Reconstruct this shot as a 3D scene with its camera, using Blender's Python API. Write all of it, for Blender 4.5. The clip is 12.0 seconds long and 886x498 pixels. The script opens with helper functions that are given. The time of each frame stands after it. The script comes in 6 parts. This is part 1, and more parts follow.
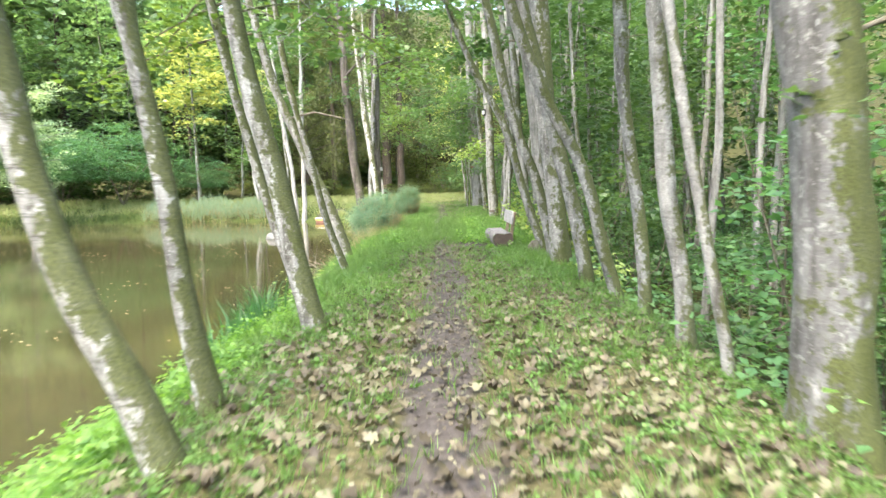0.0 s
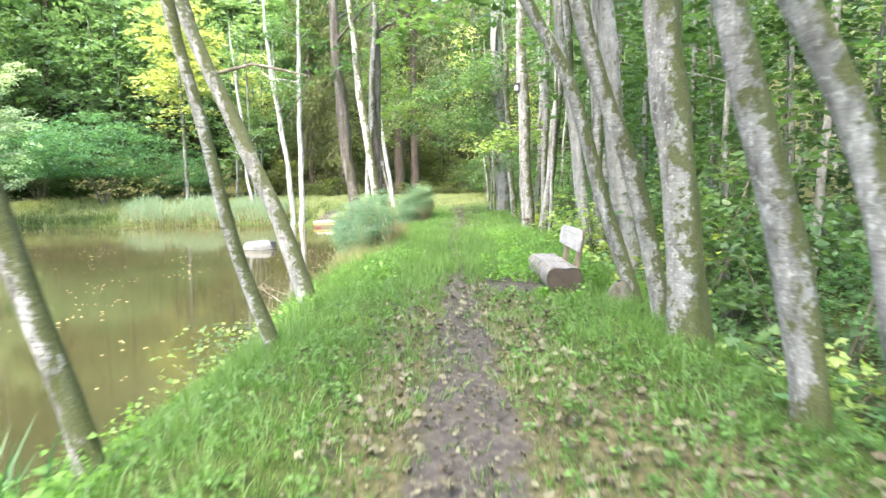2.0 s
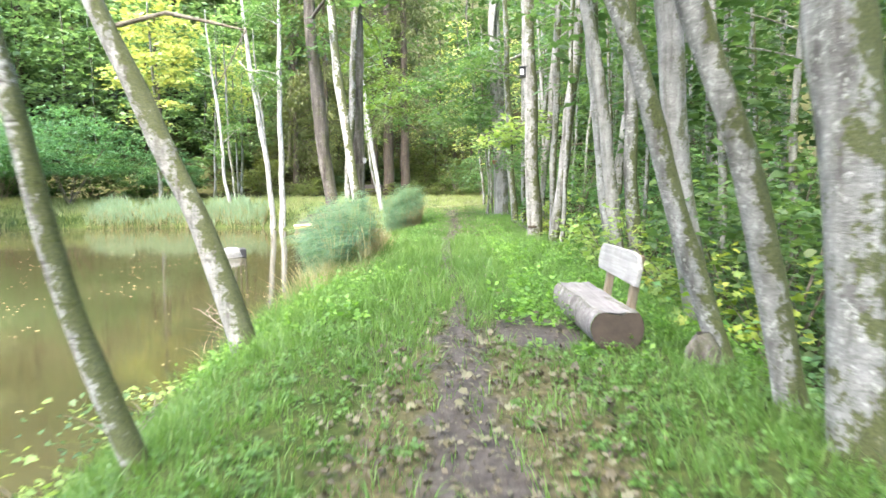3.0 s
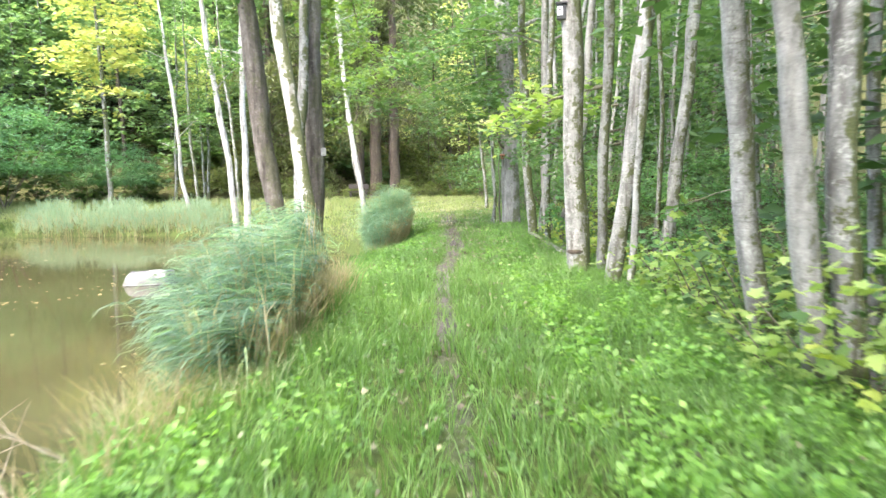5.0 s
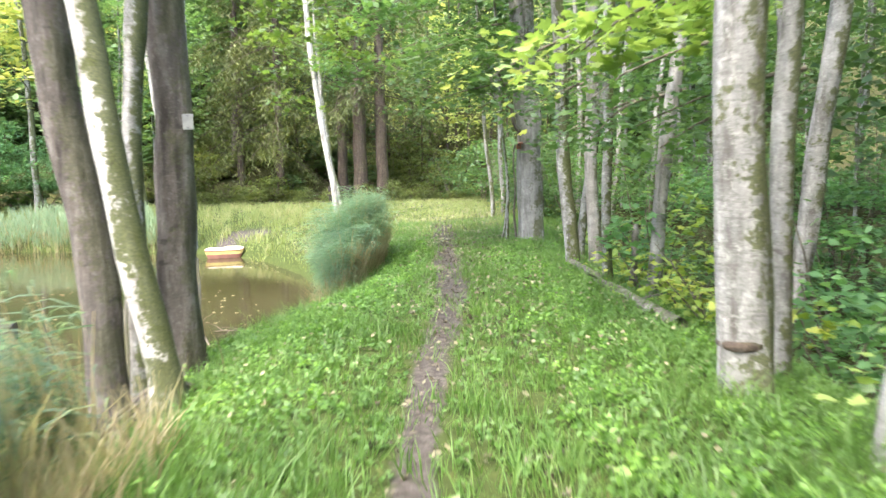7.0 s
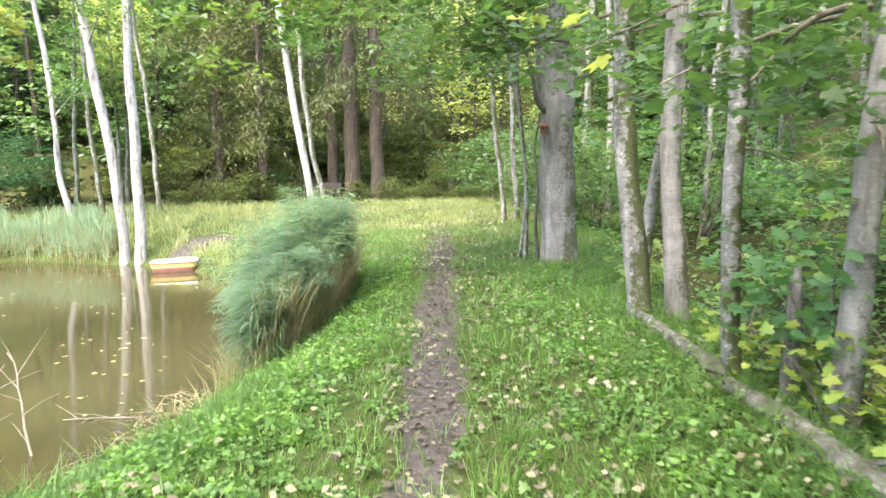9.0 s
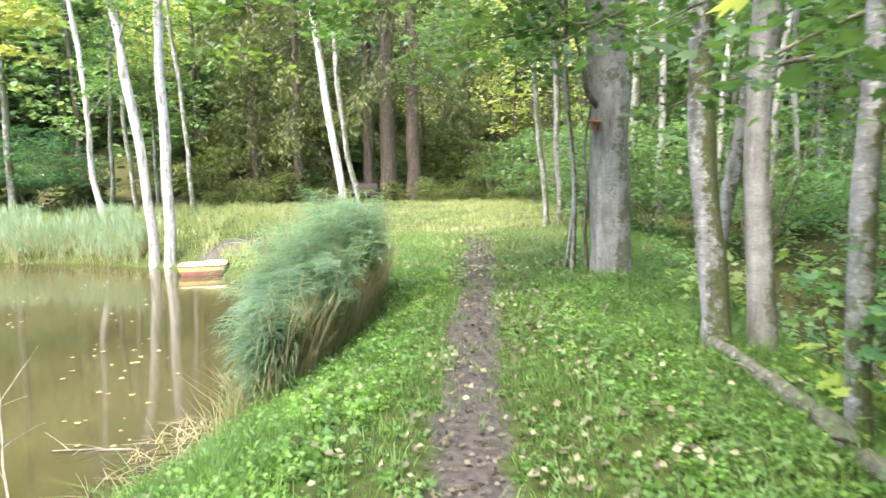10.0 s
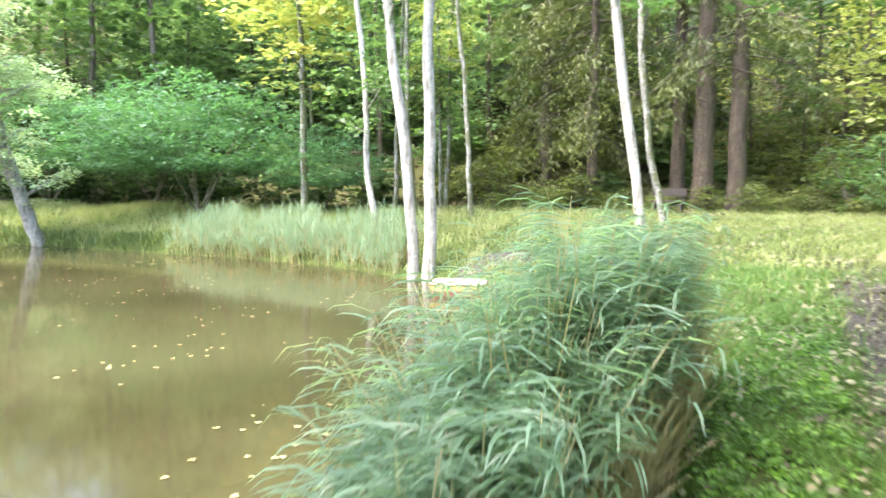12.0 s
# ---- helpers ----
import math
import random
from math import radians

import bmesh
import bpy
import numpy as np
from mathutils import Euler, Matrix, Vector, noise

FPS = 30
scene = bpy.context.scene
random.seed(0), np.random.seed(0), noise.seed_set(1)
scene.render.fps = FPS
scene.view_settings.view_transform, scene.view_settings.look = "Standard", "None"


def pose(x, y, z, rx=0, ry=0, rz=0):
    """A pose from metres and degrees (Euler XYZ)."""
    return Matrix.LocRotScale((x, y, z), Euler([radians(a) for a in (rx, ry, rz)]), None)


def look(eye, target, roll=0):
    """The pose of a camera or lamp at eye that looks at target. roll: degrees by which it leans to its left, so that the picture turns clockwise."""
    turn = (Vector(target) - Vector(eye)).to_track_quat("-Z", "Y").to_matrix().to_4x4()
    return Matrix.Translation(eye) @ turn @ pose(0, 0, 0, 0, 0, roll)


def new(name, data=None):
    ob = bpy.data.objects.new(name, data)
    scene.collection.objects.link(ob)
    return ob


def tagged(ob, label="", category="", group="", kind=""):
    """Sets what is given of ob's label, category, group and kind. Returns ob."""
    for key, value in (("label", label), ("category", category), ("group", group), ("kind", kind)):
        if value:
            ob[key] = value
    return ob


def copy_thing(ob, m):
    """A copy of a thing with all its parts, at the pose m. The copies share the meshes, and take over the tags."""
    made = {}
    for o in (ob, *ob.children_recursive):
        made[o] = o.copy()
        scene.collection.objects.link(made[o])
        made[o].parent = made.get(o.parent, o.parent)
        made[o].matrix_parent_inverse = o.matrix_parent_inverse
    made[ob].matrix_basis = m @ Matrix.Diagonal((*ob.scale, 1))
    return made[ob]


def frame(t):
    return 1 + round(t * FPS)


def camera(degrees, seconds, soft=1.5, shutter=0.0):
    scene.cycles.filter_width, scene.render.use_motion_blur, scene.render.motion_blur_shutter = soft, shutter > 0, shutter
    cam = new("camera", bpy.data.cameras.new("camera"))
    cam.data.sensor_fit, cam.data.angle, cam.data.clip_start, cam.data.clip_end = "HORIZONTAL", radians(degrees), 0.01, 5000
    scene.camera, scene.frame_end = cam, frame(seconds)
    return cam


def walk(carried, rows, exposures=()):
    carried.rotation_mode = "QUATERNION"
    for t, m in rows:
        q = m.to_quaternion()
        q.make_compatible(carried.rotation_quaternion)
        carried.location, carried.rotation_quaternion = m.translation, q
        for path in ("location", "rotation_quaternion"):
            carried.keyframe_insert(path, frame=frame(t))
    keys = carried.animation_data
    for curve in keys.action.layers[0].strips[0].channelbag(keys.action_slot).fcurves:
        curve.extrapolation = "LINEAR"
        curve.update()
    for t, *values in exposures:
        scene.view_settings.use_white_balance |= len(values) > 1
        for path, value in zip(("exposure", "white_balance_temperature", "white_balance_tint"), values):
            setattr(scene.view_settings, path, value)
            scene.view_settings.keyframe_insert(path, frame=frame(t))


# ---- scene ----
cam = camera(66.6, 12.0, 1.5, 0.45)
PATH = [
    (0, (0.44, 0.085, 1.497), (0.397, 2.075, 1.298), -1.1),
    (0.5, (0.424, 1.703, 1.468), (0.379, 3.693, 1.27), -1.0),
    (1, (0.395, 3.306, 1.453), (0.331, 5.295, 1.256), -0.9),
    (1.5, (0.377, 4.938, 1.45), (0.289, 6.926, 1.253), -0.7),
    (2, (0.324, 6.466, 1.451), (0.227, 8.453, 1.252), -0.7),
    (2.5, (0.254, 8.008, 1.446), (0.179, 9.996, 1.248), -0.4),
    (3, (0.179, 9.42, 1.442), (0.107, 11.409, 1.245), -0.4),
    (3.2, (0.16, 10.006, 1.447), (0.087, 11.995, 1.249), -0.5),
    (4.8, (0.006, 14.577, 1.508), (-0.055, 16.566, 1.304), -0.4),
    (5, (-0.03, 15.252, 1.498), (-0.086, 17.241, 1.295), -0.6),
    (5.5, (-0.051, 16.762, 1.522), (-0.104, 18.751, 1.318), -0.7),
    (6, (-0.057, 18.414, 1.514), (-0.109, 20.403, 1.309), -0.9),
    (6.5, (-0.074, 20.065, 1.491), (-0.122, 22.054, 1.288), -0.9),
    (7, (-0.056, 21.683, 1.446), (-0.108, 23.672, 1.247), -1.0),
    (7.2, (-0.053, 22.286, 1.439), (-0.106, 24.275, 1.236), -1.1),
    (8.8, (0.074, 25.932, 1.489), (0.018, 27.92, 1.276), -0.9),
    (9, (0.067, 26.161, 1.484), (-0.006, 28.149, 1.273), -0.9),
    (9.5, (0.053, 26.639, 1.486), (-0.054, 28.625, 1.277), -0.9),
    (10, (0.017, 27.199, 1.494), (-0.167, 29.179, 1.286), -0.8),
    (10.5, (-0.067, 28.065, 1.495), (-0.43, 30.022, 1.293), -0.7),
    (11, (-0.257, 29.206, 1.504), (-0.889, 31.094, 1.307), -0.4),
    (11.5, (-0.58, 30.396, 1.515), (-1.416, 32.202, 1.319), -0.1),
    (12, (-0.918, 31.808, 1.452), (-1.927, 33.524, 1.261), 0.1),
]
walk(cam, [(t, look(eye, target, roll)) for t, eye, target, roll in PATH], [(0, 3.36, 6900, 9), (1, 3.55, 6800, 9), (2, 3.74, 6700, 9), (5.5, 3.7, 6650, 10), (7, 3.55, 6700, 11), (9, 3.68, 6800, 13), (12, 3.75, 6650, 10)])

# ---- light: late-summer afternoon sun from over the pond, soft sky ----
SUN_DIR = Vector((-0.24, -0.42, 0.87)).normalized()
world = bpy.data.worlds.new("sky")
scene.world = world
world.use_nodes = True
sky = world.node_tree.nodes.new("ShaderNodeTexSky")
sky.sky_type, sky.sun_disc = "NISHITA", False
sky.sun_elevation = math.asin(SUN_DIR.z)
sky.sun_rotation = math.atan2(SUN_DIR.x, SUN_DIR.y)
sky.air_density, sky.dust_density = 1.0, 3.0
back = world.node_tree.nodes["Background"]
back.inputs["Strength"].default_value = 0.15
world.node_tree.links.new(sky.outputs[0], back.inputs[0])
sun = new("sun", bpy.data.lights.new("sun", "SUN"))
sun.data.energy, sun.data.angle, sun.data.color = 0.8, radians(50), (1.0, 0.95, 0.86)
sun.matrix_world = look((0, 0, 30), Vector((0, 0, 30)) - SUN_DIR)


# ---- materials ----
def nodes_of(name):
    m = bpy.data.materials.new(name)
    m.use_nodes = True
    t = m.node_tree
    return m, t, t.nodes["Principled BSDF"], t.nodes["Material Output"]


def node(t, kind, links=(), **values):
    n = t.nodes.new(kind)
    for k, v in values.items():
        n.inputs[k].default_value = v
    for a, b in links:
        t.links.new(a, n.inputs[b])
    return n


def attribute(t, name):
    n = t.nodes.new("ShaderNodeAttribute")
    n.attribute_name = name
    return n.outputs["Fac"]


def ramp(t, source, stops):
    n = t.nodes.new("ShaderNodeValToRGB")
    e = n.color_ramp.elements
    e[0].position, e[0].color = stops[0][0], (*stops[0][1], 1)
    e[1].position, e[1].color = stops[-1][0], (*stops[-1][1], 1)
    for p, c in stops[1:-1]:
        e.new(p).color = (*c, 1)
    t.links.new(source, n.inputs[0])
    return n.outputs[0]


def grey(v):
    return (v, v, v)


def noise_tex(t, coord, scale, detail=4.0, rough=0.55):
    return node(t, "ShaderNodeTexNoise", [(coord, "Vector")], Scale=scale, Detail=detail, Roughness=rough).outputs["Fac"]


def mix(t, fac, a, b, mode="MIX"):
    n = t.nodes.new("ShaderNodeMix")
    n.data_type, n.blend_type = "RGBA", mode
    for v, i in ((fac, 0), (a, 6), (b, 7)):
        if isinstance(v, (int, float)):
            n.inputs[i].default_value = v
        elif isinstance(v, tuple):
            n.inputs[i].default_value = (*v, 1)
        else:
            t.links.new(v, n.inputs[i])
    return n.outputs[2]


def maths(t, op, a, b=0.0, clamp=False):
    n = t.nodes.new("ShaderNodeMath")
    n.operation, n.use_clamp = op, clamp
    for v, i in ((a, 0), (b, 1)):
        if isinstance(v, (int, float)):
            n.inputs[i].default_value = v
        else:
            t.links.new(v, n.inputs[i])
    return n.outputs[0]


def bump(t, bsdf, height, strength=0.5, distance=0.02):
    n = node(t, "ShaderNodeBump", [(height, "Height")], Strength=strength, Distance=distance)
    t.links.new(n.outputs[0], bsdf.inputs["Normal"])


def leaf_material(name, stops, rough=0.45, through_light=0.4, own=0.35, tint=1.35):
    """Leaves: each one a colour of its own, some light passing through them."""
    m, t, b, out = nodes_of(name)
    geo = t.nodes.new("ShaderNodeNewGeometry")
    info = t.nodes.new("ShaderNodeObjectInfo")
    rnd = maths(t, "ADD", maths(t, "MULTIPLY", geo.outputs["Random Per Island"], 1 - own), maths(t, "MULTIPLY", info.outputs["Random"], own))
    patch = noise_tex(t, geo.outputs["Position"], 0.7, 2.0)
    rnd = maths(t, "ADD", maths(t, "MULTIPLY", rnd, 0.75), maths(t, "MULTIPLY", maths(t, "SUBTRACT", patch, 0.5), 0.9), True)
    colour = ramp(t, rnd, stops)
    t.links.new(colour, b.inputs["Base Color"])
    b.inputs["Roughness"].default_value = rough
    glow = t.nodes.new("ShaderNodeBsdfTranslucent")
    t.links.new(mix(t, 1.0, colour, (tint, tint * 1.02, tint * 0.6), "MULTIPLY"), glow.inputs["Color"])
    both = t.nodes.new("ShaderNodeMixShader")
    both.inputs[0].default_value = through_light
    t.links.new(b.outputs[0], both.inputs[1])
    t.links.new(glow.outputs[0], both.inputs[2])
    t.links.new(both.outputs[0], out.inputs["Surface"])
    return m


def bark_material(name, base, dark, light, moss=0.5, bands=0.0, specks=0.3, ridges=0.0, spread=0.0):
    """Bark: long stains, pale lichen specks, moss on the shaded side and low down that also paints some of that side's
    shade, cross bands or ridges where the kind has them.
    """
    m, t, b, out = nodes_of(name)
    tc = t.nodes.new("ShaderNodeTexCoord").outputs["Object"]
    info = t.nodes.new("ShaderNodeObjectInfo")
    shift = node(t, "ShaderNodeVectorMath", [(tc, 0)])
    cmb = t.nodes.new("ShaderNodeCombineXYZ")
    for i in range(3):
        t.links.new(maths(t, "MULTIPLY", info.outputs["Random"], 7.0 + 9 * i), cmb.inputs[i])
    t.links.new(cmb.outputs[0], shift.inputs[1])
    p = shift.outputs[0]
    tall = node(t, "ShaderNodeMapping", [(p, "Vector")], Scale=(9, 9, 1.2)).outputs[0]
    flat = node(t, "ShaderNodeMapping", [(p, "Vector")], Scale=(2.5, 2.5, 22)).outputs[0]
    big = noise_tex(t, tall, 1.0, 5.0, 0.6)
    colour = ramp(t, big, [(0.3, dark), (0.5, base), (0.72, light)])
    fine = noise_tex(t, p, 60.0, 4.0, 0.7)
    colour = mix(t, 0.55, colour, ramp(t, fine, [(0.3, grey(0.45)), (0.7, grey(1.25))]), "MULTIPLY")
    blotch = noise_tex(t, p, 7.0, 7.0, 0.68)
    colour = mix(t, 0.8, colour, ramp(t, blotch, [(0.32, grey(0.66)), (0.5, grey(0.97)), (0.68, grey(1.2))]), "MULTIPLY")
    scar = ramp(t, noise_tex(t, node(t, "ShaderNodeMapping", [(p, "Vector")], Scale=(3.0, 3.0, 5.0)).outputs[0], 1.7, 2.0, 0.5), [(0.66, grey(0)), (0.72, grey(1))])
    colour = mix(t, maths(t, "MULTIPLY", scar, 0.75), colour, dark)
    if bands:
        band = ramp(t, noise_tex(t, flat, 1.6, 3.0, 0.6), [(0.54, grey(0)), (0.66, grey(1))])
        colour = mix(t, maths(t, "MULTIPLY", band, bands), colour, dark)
    spots = ramp(t, maths(t, "ADD", noise_tex(t, p, 24.0, 4.0, 0.7), maths(t, "MULTIPLY", maths(t, "SUBTRACT", blotch, 0.5), 0.6)), [(0.56, grey(0)), (0.66, grey(1))])
    colour = mix(t, maths(t, "MULTIPLY", spots, specks), colour, (0.44, 0.45, 0.41))
    short = node(t, "ShaderNodeMapping", [(p, "Vector")], Scale=(26, 26, 60)).outputs[0]
    fleck = ramp(t, maths(t, "ADD", noise_tex(t, short, 1.0, 2.0, 0.5), maths(t, "MULTIPLY", maths(t, "SUBTRACT", big, 0.5), 0.35)), [(0.6, grey(0)), (0.67, grey(1))])
    colour = mix(t, maths(t, "MULTIPLY", fleck, 0.06 + 0.45 * specks), colour, tuple(1.25 * v for v in light))
    pit = ramp(t, noise_tex(t, node(t, "ShaderNodeMapping", [(p, "Vector")], Scale=(14, 14, 34)).outputs[0], 1.3, 3.0, 0.6), [(0.30, grey(1)), (0.38, grey(0))])
    colour = mix(t, maths(t, "MULTIPLY", pit, 0.4), colour, dark)
    geo = t.nodes.new("ShaderNodeNewGeometry")
    nrm = t.nodes.new("ShaderNodeSeparateXYZ")
    t.links.new(geo.outputs["Normal"], nrm.inputs[0])
    pos = t.nodes.new("ShaderNodeSeparateXYZ")
    t.links.new(tc, pos.inputs[0])
    # Moss leans to +X; its dark green also carries that side's shade.
    side = maths(t, "ADD", maths(t, "MULTIPLY", nrm.outputs["X"], 0.5), maths(t, "MULTIPLY", nrm.outputs["Z"], 0.5))
    low = maths(t, "MULTIPLY", maths(t, "SUBTRACT", 0.5, pos.outputs["Z"]), 0.5, False)
    low = maths(t, "MAXIMUM", low, -0.12)
    patchy = maths(t, "ADD", maths(t, "MULTIPLY", maths(t, "SUBTRACT", noise_tex(t, p, 3.0, 5.0, 0.65), 0.5), 3.0), maths(t, "ADD", side, low))
    patchy = maths(t, "ADD", patchy, maths(t, "MULTIPLY", maths(t, "SUBTRACT", noise_tex(t, p, 17.0, 4.0, 0.7), 0.5), 2.2))
    green = ramp(t, maths(t, "ADD", patchy, spread), [(0.10, grey(0)), (0.34, grey(1))])
    colour = mix(t, maths(t, "MULTIPLY", green, 0.9 * moss), colour, ramp(t, fine, [(0.3, (0.022, 0.028, 0.006)), (0.7, (0.085, 0.1, 0.022))]))
    t.links.new(colour, b.inputs["Base Color"])
    b.inputs["Roughness"].default_value = 0.85
    b.inputs["Specular IOR Level"].default_value = 0.25
    rough = maths(t, "ADD", maths(t, "MULTIPLY", fine, 0.5), maths(t, "ADD", maths(t, "MULTIPLY", blotch, 0.5), maths(t, "MULTIPLY", big, 0.6 + ridges)))
    bump(t, b, rough, 0.9, 0.015 + 0.03 * ridges)
    return m


def wood_material(name, a, c, scale=(3, 3, 40), rough=0.75):
    m, t, b, out = nodes_of(name)
    tc = t.nodes.new("ShaderNodeTexCoord").outputs["Object"]
    mp = node(t, "ShaderNodeMapping", [(tc, "Vector")], Scale=scale).outputs[0]
    grain = noise_tex(t, mp, 1.0, 6.0, 0.65)
    stain = noise_tex(t, tc, 4.0, 4.0)
    colour = mix(t, 0.5, ramp(t, grain, [(0.3, a), (0.7, c)]), ramp(t, stain, [(0.3, grey(0.55)), (0.7, grey(1.3))]), "MULTIPLY")
    t.links.new(colour, b.inputs["Base Color"])
    b.inputs["Roughness"].default_value = rough
    bump(t, b, grain, 0.5, 0.008)
    return m


def paint_material(name, colour, rough=0.4, dirt=0.4):
    m, t, b, out = nodes_of(name)
    tc = t.nodes.new("ShaderNodeTexCoord").outputs["Object"]
    wear = noise_tex(t, tc, 9.0, 5.0, 0.65)
    t.links.new(mix(t, dirt, colour, ramp(t, wear, [(0.35, tuple(0.45 * v for v in colour)), (0.65, tuple(min(1, 1.15 * v) for v in colour))])), b.inputs["Base Color"])
    b.inputs["Roughness"].default_value = rough
    bump(t, b, wear, 0.2, 0.004)
    return m


LEAF_LIGHT = leaf_material("maple_leaves", [(0.0, (0.0388, 0.0875, 0.0292)), (0.45, (0.0778, 0.1501, 0.0486)), (0.8, (0.1344, 0.206, 0.065)), (1.0, (0.2256, 0.2316, 0.0811))], 0.45, 0.5)
LEAF_MID = leaf_material("hazel_leaves", [(0.0, (0.0359, 0.0784, 0.0288)), (0.5, (0.0719, 0.1333, 0.0471)), (0.85, (0.1223, 0.1815, 0.0656)), (1.0, (0.2226, 0.2051, 0.0788))], 0.45, 0.5)
# Doubles as a paler crown leaf, carrying haze in the wood near the start.
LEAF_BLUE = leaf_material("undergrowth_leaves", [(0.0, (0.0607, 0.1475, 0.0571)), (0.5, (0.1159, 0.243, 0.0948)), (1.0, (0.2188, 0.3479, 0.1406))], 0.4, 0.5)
LEAF_DARK = leaf_material("hill_leaves", [(0.0, (0.0339, 0.0718, 0.0271)), (0.5, (0.0753, 0.1361, 0.0453)), (0.85, (0.1429, 0.193, 0.0678)), (1.0, (0.2705, 0.2365, 0.0823))], 0.5, 0.5)
# Far-left slope leaves: bright sky light and haze put into a paler green.
HAZE_LEAF = leaf_material("hazy_slope_leaves", [(0.0, (0.0884, 0.1596, 0.0748)), (0.5, (0.1632, 0.266, 0.1224)), (0.85, (0.2448, 0.3344, 0.1632)), (1.0, (0.34, 0.3496, 0.1496))], 0.5, 0.5)
LEAF_YELLOW = leaf_material("yellow_leaves", [(0.0, (0.172, 0.2599, 0.0796)), (0.4, (0.3094, 0.3557, 0.1197)), (0.8, (0.4298, 0.4233, 0.1435)), (1.0, (0.4474, 0.3169, 0.1435))])
LEAF_WILLOW = leaf_material("willow_leaves", [(0.0, (0.2312, 0.3268, 0.1904)), (1.0, (0.476, 0.5776, 0.3808))])
NEEDLES = leaf_material("spruce_needles", [(0.0, (0.04, 0.0602, 0.0178)), (0.6, (0.1028, 0.1264, 0.0318)), (1.0, (0.1939, 0.1987, 0.0571))], 0.6, 0.3)
OLIVE_LEAF = leaf_material("brush_leaves", [(0.0, (0.0462, 0.0711, 0.0184)), (0.5, (0.104, 0.1357, 0.0367)), (0.85, (0.1734, 0.1873, 0.0551)), (1.0, (0.2081, 0.155, 0.0612))], 0.6, 0.45)
BUSH_LEAF = leaf_material("bush_leaves", [(0.0, (0.0426, 0.1102, 0.0471)), (0.5, (0.085, 0.187, 0.087)), (1.0, (0.1598, 0.2774, 0.1578))], 0.4, 0.5)
# Sun shining through these leaves is put into their lime colour.
LIME_LEAF = leaf_material("sunlit_maple_leaves", [(0.0, (0.0595, 0.1132, 0.0227)), (0.5, (0.1053, 0.165, 0.0356)), (1.0, (0.1648, 0.2077, 0.0583))], 0.45, 0.5)
PALE_LEAF = leaf_material("pale_maple_leaves", [(0.0, (0.1239, 0.2204, 0.0498)), (0.5, (0.2322, 0.3225, 0.0897)), (0.85, (0.3561, 0.4074, 0.1595)), (1.0, (0.4258, 0.3825, 0.1595))], 0.45, 0.45)
PALE_REED = leaf_material("pale_reeds", [(0.0, (0.1278, 0.1946, 0.1066)), (0.5, (0.2094, 0.2926, 0.1803)), (1.0, (0.3257, 0.3618, 0.2468))], 0.5, 0.35)
GRASS = leaf_material("grass_blades", [(0.0, (0.0568, 0.1186, 0.0253)), (0.5, (0.1042, 0.1973, 0.0422)), (0.85, (0.1708, 0.2607, 0.076)), (1.0, (0.3401, 0.2844, 0.2019))], 0.5, 0.4)
MEADOW = leaf_material("meadow_grass", [(0.0, (0.1141, 0.1651, 0.051)), (0.5, (0.2158, 0.2572, 0.0892)), (0.85, (0.3422, 0.3122, 0.1788)), (1.0, (0.5256, 0.3672, 0.4083))], 0.6, 0.35)
WEED = leaf_material("weed_leaves", [(0.0, (0.0556, 0.1187, 0.0252)), (0.5, (0.0914, 0.1846, 0.0385)), (1.0, (0.151, 0.2462, 0.063))], 0.5, 0.4)
REED = leaf_material("reed_leaves", [(0.0, (0.0631, 0.1165, 0.065)), (0.35, (0.1261, 0.2106, 0.1367)), (0.7, (0.2067, 0.3119, 0.2207)), (0.9, (0.2981, 0.3997, 0.3053)), (1.0, (0.3444, 0.381, 0.2338))], 0.3, 0.6)
STRAW = leaf_material("reed_stems", [(0.0, (0.2047, 0.1643, 0.0991)), (0.5, (0.344, 0.2957, 0.1903)), (1.0, (0.5078, 0.4601, 0.3191))], 0.7, 0.5)
UNDERCUT_SEDGE = leaf_material("undercut_sedge_leaves", [(0.0, (0.0265, 0.0513, 0.0133)), (0.6, (0.0707, 0.1201, 0.0265)), (1.0, (0.1591, 0.1938, 0.0619))], 0.6, 0.3)
SEDGE = leaf_material("pale_reed_leaves", [(0.0, (0.1496, 0.2128, 0.0952)), (0.5, (0.272, 0.3344, 0.1768)), (1.0, (0.4216, 0.4408, 0.272))], 0.5, 0.5)
TALL_WEED = leaf_material("tall_weed_leaves", [(0.0, (0.0793, 0.1762, 0.0311)), (0.5, (0.1673, 0.3176, 0.057)), (1.0, (0.2997, 0.4232, 0.1037))], 0.45, 0.5)
AUTUMN_LEAF = leaf_material("yellowing_maple_leaves", [(0.0, (0.102, 0.1854, 0.0299)), (0.45, (0.2295, 0.306, 0.0524)), (0.75, (0.391, 0.3894, 0.0823)), (1.0, (0.4675, 0.3338, 0.0748))], 0.45, 0.45)
MEADOW_LEAF = leaf_material("pale_fallen_leaves", [(0.0, (0.1156, 0.0988, 0.0544)), (0.5, (0.2108, 0.1976, 0.1122)), (1.0, (0.2992, 0.2964, 0.1836))], 0.6, 0.15, 0.1)
FALLEN = leaf_material("fallen_leaves", [(0.0, (0.0351, 0.0261, 0.0143)), (0.3, (0.0731, 0.0588, 0.032)), (0.6, (0.114, 0.1078, 0.06)), (0.92, (0.1696, 0.1732, 0.1)), (1.0, (0.1754, 0.1242, 0.0257))], 0.6, 0.1, 0.1)
DUFF_LEAF = leaf_material("brown_leaf_litter", [(0.0, (0.0306, 0.0228, 0.0122)), (0.5, (0.0782, 0.0608, 0.0306)), (1.0, (0.1564, 0.1292, 0.0612))], 0.7, 0.1, 0.1)
